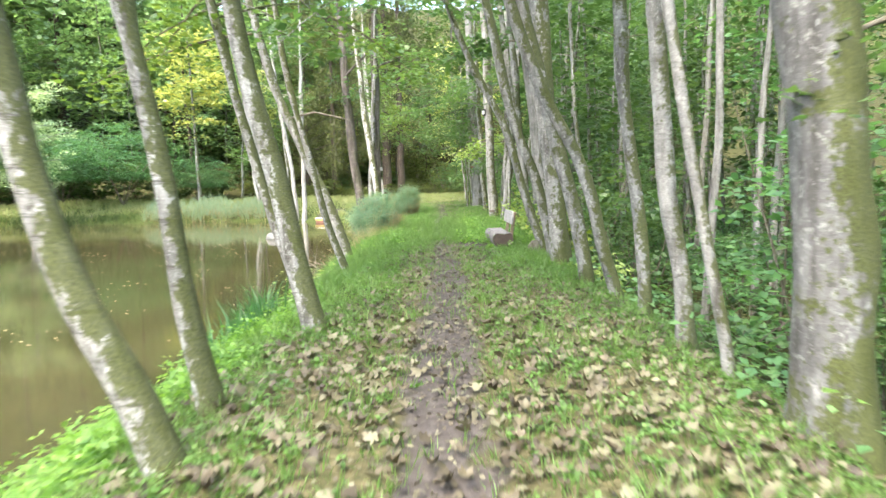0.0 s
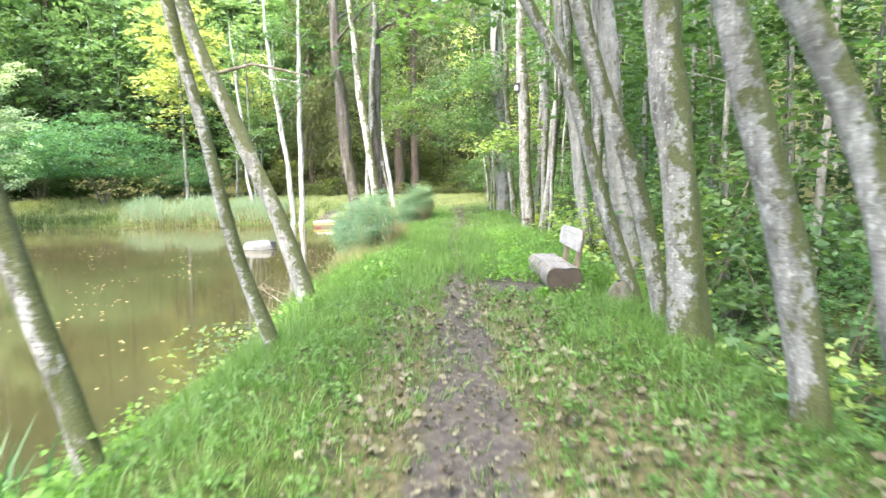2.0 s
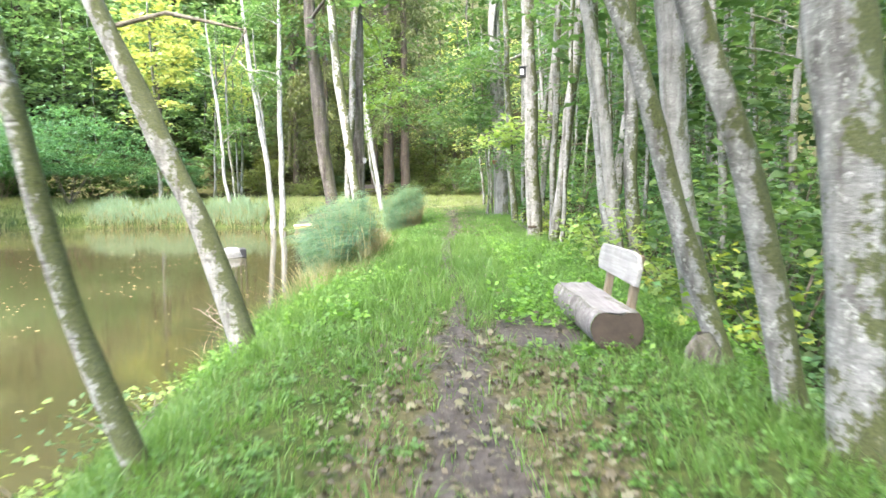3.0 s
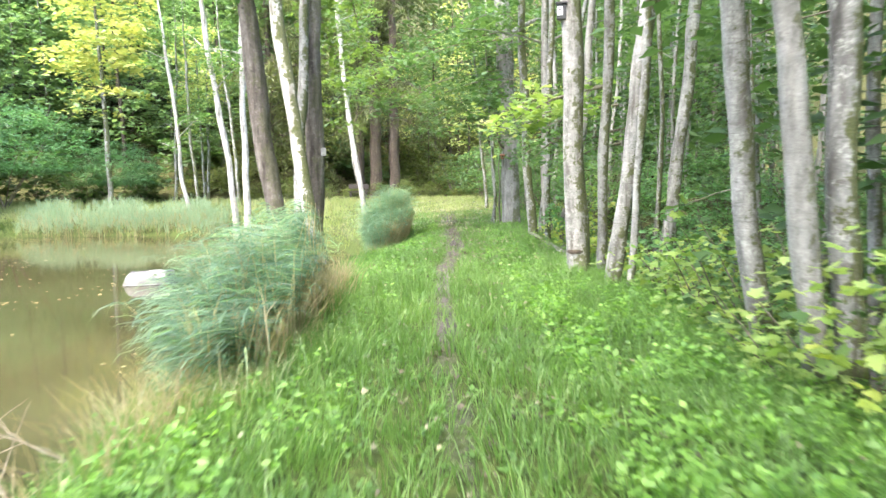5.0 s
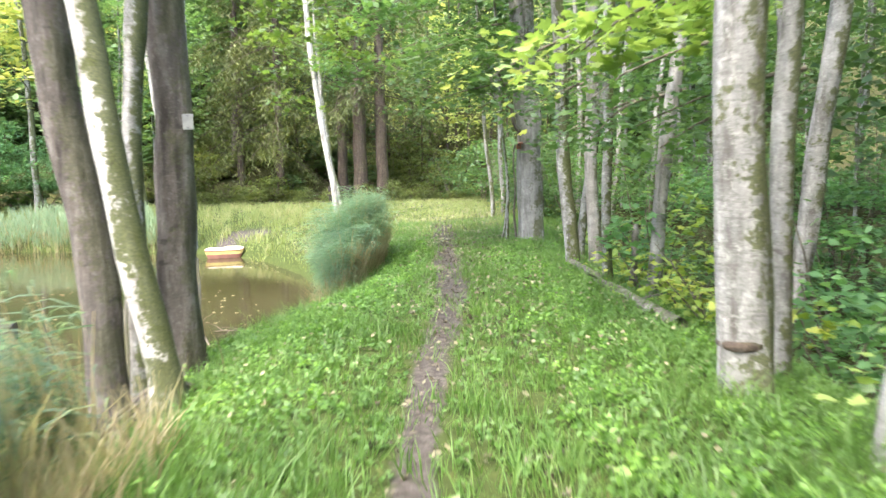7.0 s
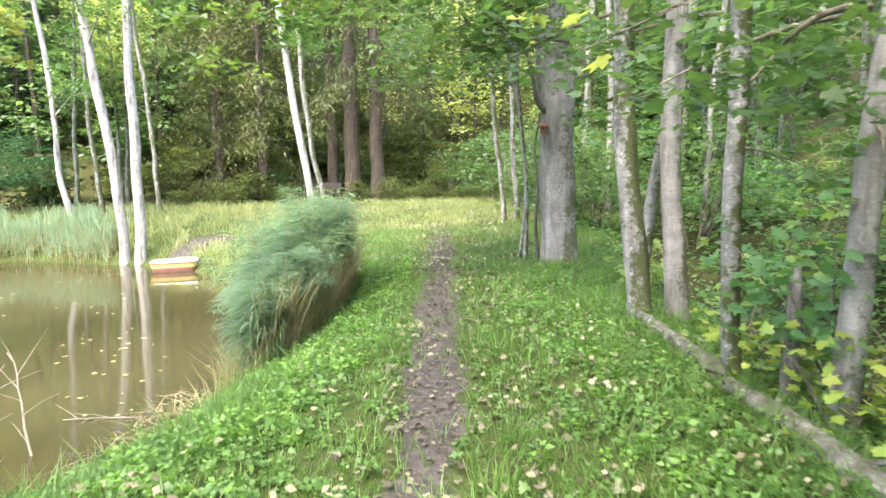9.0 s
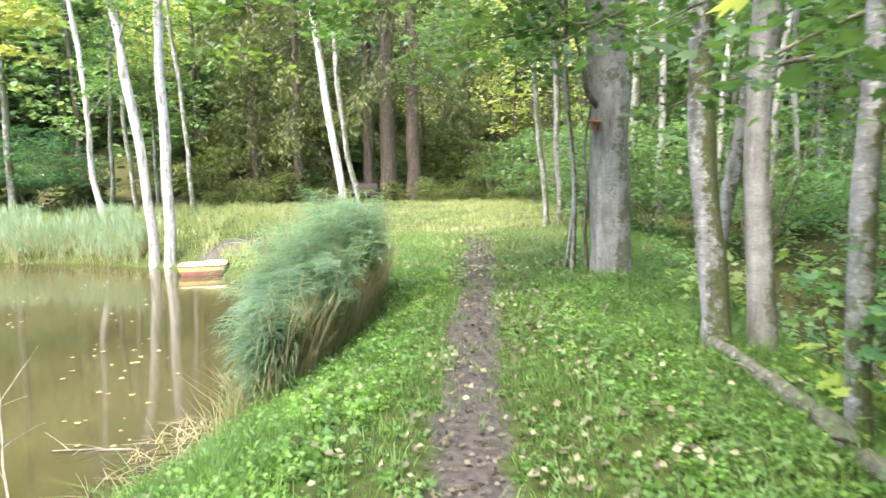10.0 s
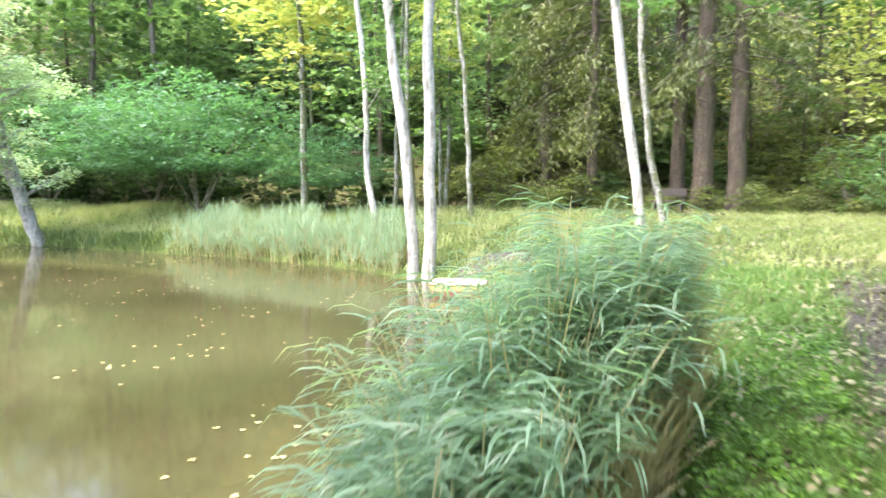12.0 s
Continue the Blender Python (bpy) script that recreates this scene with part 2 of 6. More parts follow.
FLOATING = leaf_material("floating_leaves", [(0.0, (0.1734, 0.1421, 0.0544)), (0.5, (0.289, 0.2713, 0.1088)), (1.0, (0.3757, 0.3747, 0.1632))], 0.4, 0.05, 0.1)
IRIS = leaf_material("iris_blades", [(0.0, (0.034, 0.1064, 0.034)), (1.0, (0.0816, 0.1976, 0.0612))], 0.35, 0.3)

BARK_ALDER = bark_material("alder_bark", (0.215, 0.211, 0.191), (0.058, 0.054, 0.044), (0.407, 0.407, 0.387), 1.0, 0.9, 0.6, 0.2, 0.28)
BARK_BEECH = bark_material("beech_bark", (0.237, 0.229, 0.211), (0.11, 0.104, 0.093), (0.308, 0.299, 0.283), 0.8, 0.25, 0.15)
# Wide moss here: real growth, plus the trunk's shaded side put into colour.
BARK_OLD = bark_material("old_beech_bark", (0.125, 0.124, 0.117), (0.06, 0.057, 0.05), (0.185, 0.185, 0.178), 1.0, 0.3, 0.35, 0.0, 0.4)
BARK_PALE = bark_material("pale_bark", (0.218, 0.215, 0.2), (0.082, 0.076, 0.064), (0.319, 0.313, 0.293), 0.95, 0.45, 0.35, 0.0, 0.2)
BARK_LICHEN = bark_material("lichen_bark", (0.188, 0.186, 0.174), (0.072, 0.068, 0.06), (0.278, 0.275, 0.263), 1.0, 0.45, 0.6, 0.2, 0.4)
BARK_OAK = bark_material("oak_bark", (0.112, 0.0975, 0.0825), (0.0375, 0.0315, 0.0263), (0.195, 0.176, 0.154), 0.45, 0.0, 0.12, 1.0)
BARK_BIRCH = bark_material("birch_bark", (0.36, 0.345, 0.315), (0.1, 0.09, 0.072), (0.43, 0.415, 0.385), 0.15, 0.35, 0.3)
BARK_MOSSY_WHITE = bark_material("mossy_white_bark", (0.38, 0.365, 0.335), (0.10, 0.09, 0.07), (0.47, 0.455, 0.425), 1.0, 0.3, 0.3, 0.0, 0.3)
BARK_SPRUCE = bark_material("spruce_bark", (0.062, 0.047, 0.035), (0.026, 0.02, 0.016), (0.1, 0.077, 0.058), 0.3, 0.1, 0.1, 0.6)
DRIFTWOOD = bark_material("driftwood", (0.22, 0.19, 0.15), (0.11, 0.095, 0.075), (0.34, 0.3, 0.25), 0.1, 0.0, 0.1)
TWIG = bark_material("twig_bark", (0.14, 0.12, 0.09), (0.07, 0.06, 0.045), (0.24, 0.21, 0.17), 0.2, 0.0, 0.2)


def ground_material():
    """Leafy soil; trodden earth where the trail runs; pale litter where leaves lie thick."""
    m, t, b, out = nodes_of("ground_soil")
    geo = t.nodes.new("ShaderNodeNewGeometry")
    p = geo.outputs["Position"]
    trail = attribute(t, "trail")
    litter = attribute(t, "litter")
    wood = attribute(t, "wood")
    n1, n2, n3 = noise_tex(t, p, 1.3, 5.0), noise_tex(t, p, 14.0, 5.0, 0.65), noise_tex(t, p, 90.0, 3.0, 0.7)
    green = ramp(t, n2, [(0.3, (0.022, 0.032, 0.01)), (0.55, (0.045, 0.062, 0.017)), (0.75, (0.085, 0.092, 0.03))])
    earth = ramp(t, n2, [(0.25, (0.026, 0.023, 0.02)), (0.5, (0.062, 0.054, 0.048)), (0.75, (0.122, 0.108, 0.096))])
    earth = mix(t, 0.6, earth, ramp(t, n3, [(0.3, grey(0.5)), (0.7, grey(1.35))]), "MULTIPLY")
    duff = ramp(t, n2, [(0.3, (0.045, 0.034, 0.02)), (0.55, (0.115, 0.088, 0.055)), (0.75, (0.21, 0.17, 0.11))])
    fine = ramp(t, maths(t, "ADD", litter, maths(t, "SUBTRACT", maths(t, "MULTIPLY", n2, 1.4), 0.7)), [(0.6, grey(0)), (1.0, grey(1))])
    colour = mix(t, maths(t, "MULTIPLY", fine, 0.6), green, duff)
    dark = ramp(t, maths(t, "ADD", wood, maths(t, "SUBTRACT", maths(t, "MULTIPLY", n1, 1.2), 0.6)), [(0.4, grey(0)), (0.65, grey(1))])
    colour = mix(t, dark, colour, ramp(t, n2, [(0.3, (0.02, 0.024, 0.008)), (0.55, (0.05, 0.052, 0.019)), (0.78, (0.12, 0.10, 0.05))]))
    bare = ramp(t, maths(t, "ADD", trail, maths(t, "SUBTRACT", maths(t, "MULTIPLY", n2, 1.1), 0.55)), [(0.4, grey(0)), (0.7, grey(1))])
    colour = mix(t, bare, colour, earth)
    t.links.new(colour, b.inputs["Base Color"])
    b.inputs["Roughness"].default_value = 0.9
    b.inputs["Specular IOR Level"].default_value = 0.08
    bump(t, b, maths(t, "ADD", n2, maths(t, "MULTIPLY", n3, 0.4)), 0.7, 0.03)
    return m


def water_material():
    m, t, b, out = nodes_of("pond_water")
    geo = t.nodes.new("ShaderNodeNewGeometry")
    p = geo.outputs["Position"]
    colour = ramp(t, noise_tex(t, p, 0.35, 3.0), [(0.35, (0.030, 0.027, 0.012)), (0.65, (0.047, 0.042, 0.02))])
    t.links.new(colour, b.inputs["Base Color"])
    b.inputs["Roughness"].default_value = 0.07
    b.inputs["IOR"].default_value = 1.33
    b.inputs["Specular IOR Level"].default_value = 0.4
    ripple = node(t, "ShaderNodeMapping", [(p, "Vector")], Scale=(1.0, 0.7, 1.0)).outputs[0]
    bump(t, b, noise_tex(t, ripple, 2.2, 2.0, 0.5), 0.05, 0.02)
    return m


GROUND, WATER = ground_material(), water_material()
LOG_SIDE = bark_material("weathered_log", (0.182, 0.165, 0.154), (0.0825, 0.0715, 0.0633), (0.275, 0.259, 0.248), 0.35, 0.0, 0.3, 0.3)
LOG_END = wood_material("log_end_grain", (0.028, 0.02, 0.014), (0.07, 0.05, 0.036), (9.1, 9.1, 9.1), 0.85)
SEAT_TOP = wood_material("weathered_seat", (0.132, 0.116, 0.11), (0.231, 0.215, 0.206), (40, 2.0, 40), 0.7)
BOARD = wood_material("bleached_board", (0.22, 0.205, 0.195), (0.35, 0.335, 0.32), (30, 2.0, 30), 0.7)
POST = wood_material("post_wood", (0.15, 0.112, 0.075), (0.27, 0.21, 0.143), (30, 30, 2.5), 0.8)
DARK_WOOD = wood_material("dark_wood", (0.016, 0.013, 0.011), (0.042, 0.033, 0.027), (30, 3, 30), 0.85)
RED_WOOD = wood_material("red_brown_wood", (0.12, 0.045, 0.021), (0.216, 0.084, 0.042), (12, 12, 12), 0.7)
YELLOW_HULL = paint_material("yellow_hull", (0.78, 0.60, 0.22), 0.35)
RED_HULL = paint_material("faded_red_hull", (0.40, 0.18, 0.14), 0.5)
CREAM = paint_material("cream_deck", (0.78, 0.72, 0.52), 0.5)
FLOAT_GREY = paint_material("grey_float", (0.125, 0.125, 0.115), 0.7, 0.6)
BLACK = paint_material("black_plastic", (0.02, 0.02, 0.022), 0.5, 0.3)
SIGN_BOARD = paint_material("weathered_sign", (0.2, 0.205, 0.185), 0.6, 0.6)
FALLEN_BARK = bark_material("fallen_log_bark", (0.125, 0.112, 0.1), (0.05, 0.043, 0.038), (0.25, 0.235, 0.215), 0.5, 0.0, 0.5, 0.4, 0.1)
PALE_PLATE = paint_material("pale_plate", (0.62, 0.64, 0.62), 0.5, 0.3)


# ---- mesh helpers ----
def raw_mesh(name, v, f, material, smooth=True):
    me = bpy.data.meshes.new(name)
    v, f = np.asarray(v, np.float32), np.asarray(f, np.int32)
    me.vertices.add(len(v))
    me.vertices.foreach_set("co", v.ravel())
    me.loops.add(f.size)
    me.loops.foreach_set("vertex_index", f.ravel())
    me.polygons.add(len(f))
    me.polygons.foreach_set("loop_start", np.arange(0, f.size, f.shape[1], dtype=np.int32))
    me.polygons.foreach_set("use_smooth", np.full(len(f), smooth))
    me.update(calc_edges=True)
    me.materials.append(material)
    return me


def part(name, mesh, parent=None, label="", at=None):
    """Links a mesh, or a bmesh with its material, as one object under a thing or a part."""
    ob = new(name, mesh)
    if parent:
        ob.parent = parent
    if at is not None:
        ob.location = at
    if label:
        tagged(ob, label)
    return ob


def thing(name, at, label, category, group="", kind="", mesh=None):
    ob = new(name, mesh)
    ob.location = at
    return tagged(ob, label, category, group, kind)


def from_bm(name, bm, material, smooth=False):
    me = bpy.data.meshes.new(name)
    bmesh.ops.recalc_face_normals(bm, faces=bm.faces)
    bm.to_mesh(me)
    bm.free()
    if smooth:
        me.polygons.foreach_set("use_smooth", np.full(len(me.polygons), True))
    me.materials.append(material)
    return me


def box_bm(size, bevel=0.01, at=(0, 0, 0), wobble=0.0, seed=0):
    bm = bmesh.new()
    bmesh.ops.create_cube(bm, size=1.0)
    bmesh.ops.scale(bm, vec=size, verts=bm.verts)
    if bevel:
        bmesh.ops.bevel(bm, geom=bm.edges[:], offset=bevel, segments=2, affect="EDGES", profile=0.6)
    r = random.Random(seed)
    for v in bm.verts:
        v.co += Vector([r.uniform(-wobble, wobble) for _ in range(3)]) + Vector(at)
    return bm


def joined(*clouds):
    vs, fs, n = [], [], 0
    for v, f in clouds:
        vs.append(v)
        fs.append(f + n)
        n += len(v)
    return np.concatenate(vs), np.concatenate(fs)


def unit(a):
    return a / np.maximum(np.linalg.norm(a, axis=1, keepdims=True), 1e-9)


def leaves(rng, pos, size, tilt=0.45, droop=-0.15, wide=0.36, away=None):
    """Folded pointed leaves at the places given; away: the way that they lean."""
    n = len(pos)
    az = rng.uniform(0, 2 * np.pi, n)
    d = np.stack([np.cos(az), np.sin(az), rng.normal(droop, 0.25, n)], 1)
    if away is not None:
        d = d * 0.7 + away
    d = unit(d)
    up = np.stack([rng.normal(0, tilt, n), rng.normal(0, tilt, n), np.ones(n)], 1)
    side = unit(np.cross(d, up))
    nn = np.cross(side, d)
    s = (np.ones(n) * size)[:, None] if np.isscalar(size) else size[:, None]
    a, c = pos, pos + d * s
    mid = pos + d * s * 0.45
    b1, b2 = mid + side * s * wide + nn * s * 0.10, mid - side * s * wide + nn * s * 0.10
    v = np.stack([a, b1, c, b2], 1).reshape(-1, 3)
    i = np.arange(n)[:, None] * 4
    f = np.concatenate([i + [0, 1, 2], i + [0, 2, 3]], 0)
    return v, f


LOBES = [(0.0, 0.0), (0.20, -0.10), (0.46, 0.10), (0.30, 0.22), (0.56, 0.52), (0.26, 0.50), (0.20, 0.68), (0.0, 1.0)]


def maple_leaves(rng, pos, size, flat=0.25, curl=0.25):
    """Five-lobed leaves, each curled a little."""
    n = len(pos)
    rim = np.array(LOBES + [(-x, y) for x, y in LOBES[-2:0:-1]])
    k = len(rim)
    loc = np.concatenate([[(0, 0.38)], rim]) - (0, 0.38)
    az = rng.uniform(0, 2 * np.pi, n)
    d = np.stack([np.cos(az), np.sin(az), rng.normal(0, flat, n)], 1)
    d = unit(d)
    up = np.stack([rng.normal(0, flat, n), rng.normal(0, flat, n), np.ones(n)], 1)
    side = unit(np.cross(d, up))
    nn = np.cross(side, d)
    s = np.ones(n) * size
    u, w = loc[:, 0][None, :] * s[:, None], loc[:, 1][None, :] * s[:, None]
    bend = rng.uniform(-1, 1, (n, 1)) * curl
    h = bend * (u * u * 2.0 + w * w) / s[:, None] + rng.normal(0, 0.03, u.shape) * s[:, None]
    v = pos[:, None, :] + u[..., None] * side[:, None, :] + w[..., None] * d[:, None, :] + h[..., None] * nn[:, None, :]
    tri = np.array([(0, 1 + j, 1 + (j + 1) % k) for j in range(k)])
    f = (np.arange(n) * (k + 1))[:, None, None] + tri[None]
    return v.reshape(-1, 3), f.reshape(-1, 3)


def blades(rng, pos, tall, wide, lean=0.45, drift=(0.0, 0.0), up=1.0):
    """Bent tapering blades that stand on the places given."""
    n = len(pos)
    az = rng.uniform(0, 2 * np.pi, n)
    l = np.stack([np.cos(az), np.sin(az), np.zeros(n)], 1) * (rng.uniform(0.1, 1.0, n) * lean)[:, None] + (np.array([*drift, 0.0]) if isinstance(drift, tuple) else drift)
    sa = rng.uniform(0, np.pi, n)
    side = np.stack([np.cos(sa), np.sin(sa), np.zeros(n)], 1)
    h = (np.ones(n) * tall)[:, None]
    w = (np.ones(n) * wide)[:, None] * 0.5
    z = np.array([0, 0, 1.0])
    mid = pos + z * h * 0.55 * up + l * h * 0.35
    tip = pos + z * h * 0.92 * up + l * h * 1.0
    v = np.stack([pos - side * w, pos + side * w, mid - side * w * 0.8, mid + side * w * 0.8, tip], 1).reshape(-1, 3)
    i = np.arange(n)[:, None] * 5
    f = np.concatenate([i + [0, 1, 3], i + [0, 3, 2], i + [2, 3, 4]], 0)
    return v, f


def tube(path, radius, sides=8, rough=0.0, seed=0, flare=0.0):
    """A tapering tube along a path, with an uneven skin; flare widens the foot."""
    path, radius = np.asarray(path, float), np.asarray(radius, float)
    n = len(path)
    t = unit(np.gradient(path, axis=0))
    x = unit(np.cross(t, np.tile([0.05, 1.0, 0.02], (n, 1))))
    y = np.cross(t, x)
    a = np.linspace(0, 2 * np.pi, sides, endpoint=False)
    r = radius[:, None] * np.ones(sides)[None]
    if rough:
        rng = np.random.default_rng(seed)
        s = np.cumsum(np.r_[0, np.linalg.norm(np.diff(path, axis=0), axis=1)])[:, None]
        for k in range(6):
            m, q, p1, p2 = rng.integers(1, 5), rng.uniform(0.6, 6.0), rng.uniform(0, 6.3), rng.uniform(0, 6.3)
            r = r * (1 + rough * rng.uniform(0.4, 1.0) * np.sin(m * a[None] + p1 + 0.6 * s) * np.sin(q * s + p2))
        if flare:
            foot = np.exp(-np.maximum(s - 0.45, 0) / 0.22)
            r = r * (1 + flare * foot * (0.75 + 0.45 * np.sin(rng.integers(3, 6) * a[None] + rng.uniform(0, 6.3))))
    v = path[:, None] + r[..., None] * (np.cos(a)[None, :, None] * x[:, None] + np.sin(a)[None, :, None] * y[:, None])
    i = np.arange(n - 1)[:, None] * sides
    j = np.arange(sides)[None]
    k = (j + 1) % sides
    f = np.stack([i + j, i + k, i + sides + k, i + sides + j], -1).reshape(-1, 4)
    return v.reshape(-1, 3), f


def sprays(rng, centres, radius, per, size, maker=leaves, thick=0.10, sag=0.35, **kw):
    """Flat layered sprays of leaves round the centres, hanging a little at their rims."""
    n = len(centres)
    a, q = rng.uniform(0, 2 * np.pi, (n, per)), np.sqrt(rng.uniform(0, 1, (n, per)))
    r = (radius * rng.uniform(0.6, 1.3, n))[:, None] * q
    off = np.stack([r * np.cos(a), r * np.sin(a), rng.normal(0, thick, (n, per)) * radius - sag * r * q], -1)
    pos = (centres[:, None] + off).reshape(-1, 3)
    return maker(rng, pos, size * rng.uniform(0.6, 1.25, len(pos)), **kw)


def in_shell(rng, n, centre, radii, hollow=0.45):
    d = unit(rng.normal(0, 1, (n, 3)))
    return np.array(centre) + d * np.array(radii) * (rng.uniform(hollow ** 3, 1, n) ** (1 / 3))[:, None]


# ---- the lie of the land ----
SHORE = np.array([(-3.2, -30), (-3.2, 6), (-3.1, 14), (-3.4, 20), (-3.3, 25), (-3.4, 27.0), (-3.8, 29.2), (-3.1, 31.0), (-2.85, 32.6), (-2.75, 34.6), (-3.1, 37), (-4.6, 40.5), (-6.4, 43.6),
                  (-8.6, 46.2), (-11.3, 47.0), (-14, 48.0), (-19, 48.2), (-26, 47.4), (-33, 46.8), (-42, 45), (-46, 30), (-44, 0), (-40, -30)])
WATER_Z = -1.1


def to_shore(x, y):
    """Metres to the pond's edge: above nought on land, below it in the water."""
    px, py = np.asarray(x, float), np.asarray(y, float)
    best, inside = np.full(px.shape, 1e9), np.zeros(px.shape, bool)
    for (x0, y0), (x1, y1) in zip(SHORE, np.roll(SHORE, -1, 0)):
        ex, ey = x1 - x0, y1 - y0
        t = np.clip(((px - x0) * ex + (py - y0) * ey) / (ex * ex + ey * ey), 0, 1)
        best = np.minimum(best, np.hypot(px - x0 - t * ex, py - y0 - t * ey))
        with np.errstate(divide="ignore", invalid="ignore"):
            inside ^= ((y0 > py) != (y1 > py)) & (px < (x1 - x0) * (py - y0) / (y1 - y0 + 1e-12) + x0)
    return np.where(inside, -best, best)


def ease(a, b, x):
    t = np.clip((x - a) / (b - a), 0, 1)
    return t * t * (3 - 2 * t)


def ripple(x, y, s, seed=0):
    r = np.random.default_rng(seed)
    out = 0
    for k in range(5):
        a, f = r.uniform(0, 6.3), r.uniform(0.6, 1.6) / s
        out = out + np.sin((x * np.cos(a) + y * np.sin(a)) * f * 6.3 + r.uniform(0, 6.3))
    return out / 5


def land(x, y):
    """Height of the ground: the dam with the trail on top, the wood floor below it, the meadow and the slopes round the pond."""
    x, y = np.asarray(x, float), np.asarray(y, float)
    d = to_shore(x, y)
    bank = np.where(d > 0, 1.1 * (1 - np.clip(1 - d / 2.3, 0, 1) ** 1.7), np.maximum(0.55 * d, -1.0))
    far = np.where(d > 0, 0.25 * ease(0, 0.25, d) + 1.0 * (1 - np.exp(-d / 2.6)) + 0.018 * np.clip(d, 0, 16), np.maximum(0.55 * d, -1.0))
    w = ease(36, 42, y)
    z = WATER_Z + bank * (1 - w) + far * w
    drop = 0.22 * np.clip(x - 1.75, 0, 1) + 0.62 * np.clip(x - 2.75, 0, 2.4)
    z = z - drop * (1 - ease(36, 46, y))
    hill = np.maximum(0, y - (58.5 + 3.5 * ease(-14, -6, x)))
    hill = 0.52 * hill ** 2 / (hill + 5)
    z = z + hill + 0.5 * np.maximum(0, x - 15) ** 2 / (np.maximum(0, x - 15) + 6) + 0.5 * np.maximum(0, -50 - x)
    z = z + 0.3 * np.maximum(0, -34 - y)
    rough = np.clip(np.abs(x) / 6, 0.15, 1)
    z = z + 0.035 * rough * ripple(x, y, 1.1, 1) * (d > -0.5) + 0.25 * ripple(x, y, 9, 2) * ease(5, 20, np.maximum(np.abs(x + 5) - 8, y - 55))
    return np.minimum(z, 34 + 2 * ripple(x, y, 40, 3))


TRAIL_Y = [-20, 3, 6.4, 11.5, 17.6, 20.4, 26.7, 29.7, 33.3, 39.2, 46, 60]
TRAIL_X = [0.35, 0.31, 0.32, 0.22, 0.10, -0.18, -0.31, -0.18, -0.25, -0.5, -0.7, -1.5]
TRAIL_W = [0.34, 0.33, 0.32, 0.34, 0.14, 0.115, 0.15, 0.20, 0.27, 0.32, 0.36, 0.36]


def trail_at(x, y):
    """1 in the middle of the trodden trail, 0 beside it."""
    c = np.interp(y, TRAIL_Y, TRAIL_X) + 0.02 * np.sin(y * 0.7)
    w = np.interp(y, TRAIL_Y, TRAIL_W)
    on = (1 - ease(0.5, 1.5, np.abs(x - c) / w + 0.45 * ripple(x, y, 0.45, 22) + 0.3 * ripple(x, y, 0.2, 23))) * (0.86 + 0.2 * ripple(x, y, 1.4, 21)) * (1 - 0.32 * ease(16.0, 18, y) * (1 - ease(20.5, 22, y))) * (1 - 0.12 * ease(16.5, 19, y) * (1 - ease(25, 27.5, y)))
    bench_spot = 1 - ease(0.6, 1.2, np.hypot((x - 0.85) / 0.5, (y - 15.9) / 0.9))
    shore_spot = 1 - ease(0.6, 1.2, np.hypot((x + 8.3) / 1.2, (y - 47.2) / 1.0))
    return np.maximum(np.maximum(on * (1 - ease(42, 47, y)), 0.95 * bench_spot), shore_spot)


def litter_at(x, y):
    """How thick fallen leaves lie."""
    near = np.where(x < 0.7, 1 - ease(5.5, 9.5, y), 1 - ease(8.5, 12.5, y))
    lane = 1 - ease(0.45 + 1.05 * near, 1.15 + 1.6 * near, np.abs(x - 0.25 - 0.45 * near))
    a = 0.95 * (1 - ease(12.5, 17, y)) + 0.62 * np.exp(-((y - 14.5) / 3.0) ** 2) * (1 - ease(0.3, 1.9, np.abs(x - 0.5))) + 0.36 * ease(26, 29, y) * (1 - ease(40, 46, y)) + 0.12 * ease(18, 20, y) * (1 - ease(25, 28, y))
    return np.clip(a * lane + 0.5 * np.exp(-((y - 41.5) / 5) ** 2) * (np.abs(x) < 6), 0, 1)


def axis_steps(fine0, fine1, step, low, high, grow=1.14):
    mid = list(np.arange(fine0, fine1 + 1e-6, step))
    s, p = step, fine1
    while p < high:
        s *= grow
        p += s
        mid.append(p)
    s, p = step, fine0
    while p > low:
        s *= grow
        p -= s
        mid.insert(0, p)
    return np.array(mid)


gx, gy = axis_steps(-4.4, 4.0, 0.13, -260, 260, 1.1), axis_steps(-2, 44, 0.2, -200, 320, 1.08)
GX, GY = np.meshgrid(gx, gy)
GZ = land(GX, GY)
count = len(gx)
ij = (np.arange(len(gy) - 1)[:, None] * count + np.arange(count - 1)[None]).ravel()
ground = new("ground", raw_mesh("ground", np.stack([GX, GY, GZ], -1).reshape(-1, 3), np.stack([ij, ij + 1, ij + 1 + count, ij + count], 1), GROUND))
# On the left wood starts closer, painting shade under the far bush into soil.
for key, values in (("trail", trail_at(GX, GY)), ("litter", litter_at(GX, GY)),
                    ("wood", np.maximum(ease(3.0, 5.0, GX) * (1 - ease(44, 50, GY) * (GX < 6)), ease(57, 61, GY - 0.22 * np.minimum(GX + 12, 0))))):
    layer = ground.data.attributes.new(key, "FLOAT", "POINT")
    layer.data.foreach_set("value", values.ravel().astype(np.float32))
tagged(ground, "grassy earth dam with a trodden trail and wooded slopes", "ground", kind="structure")

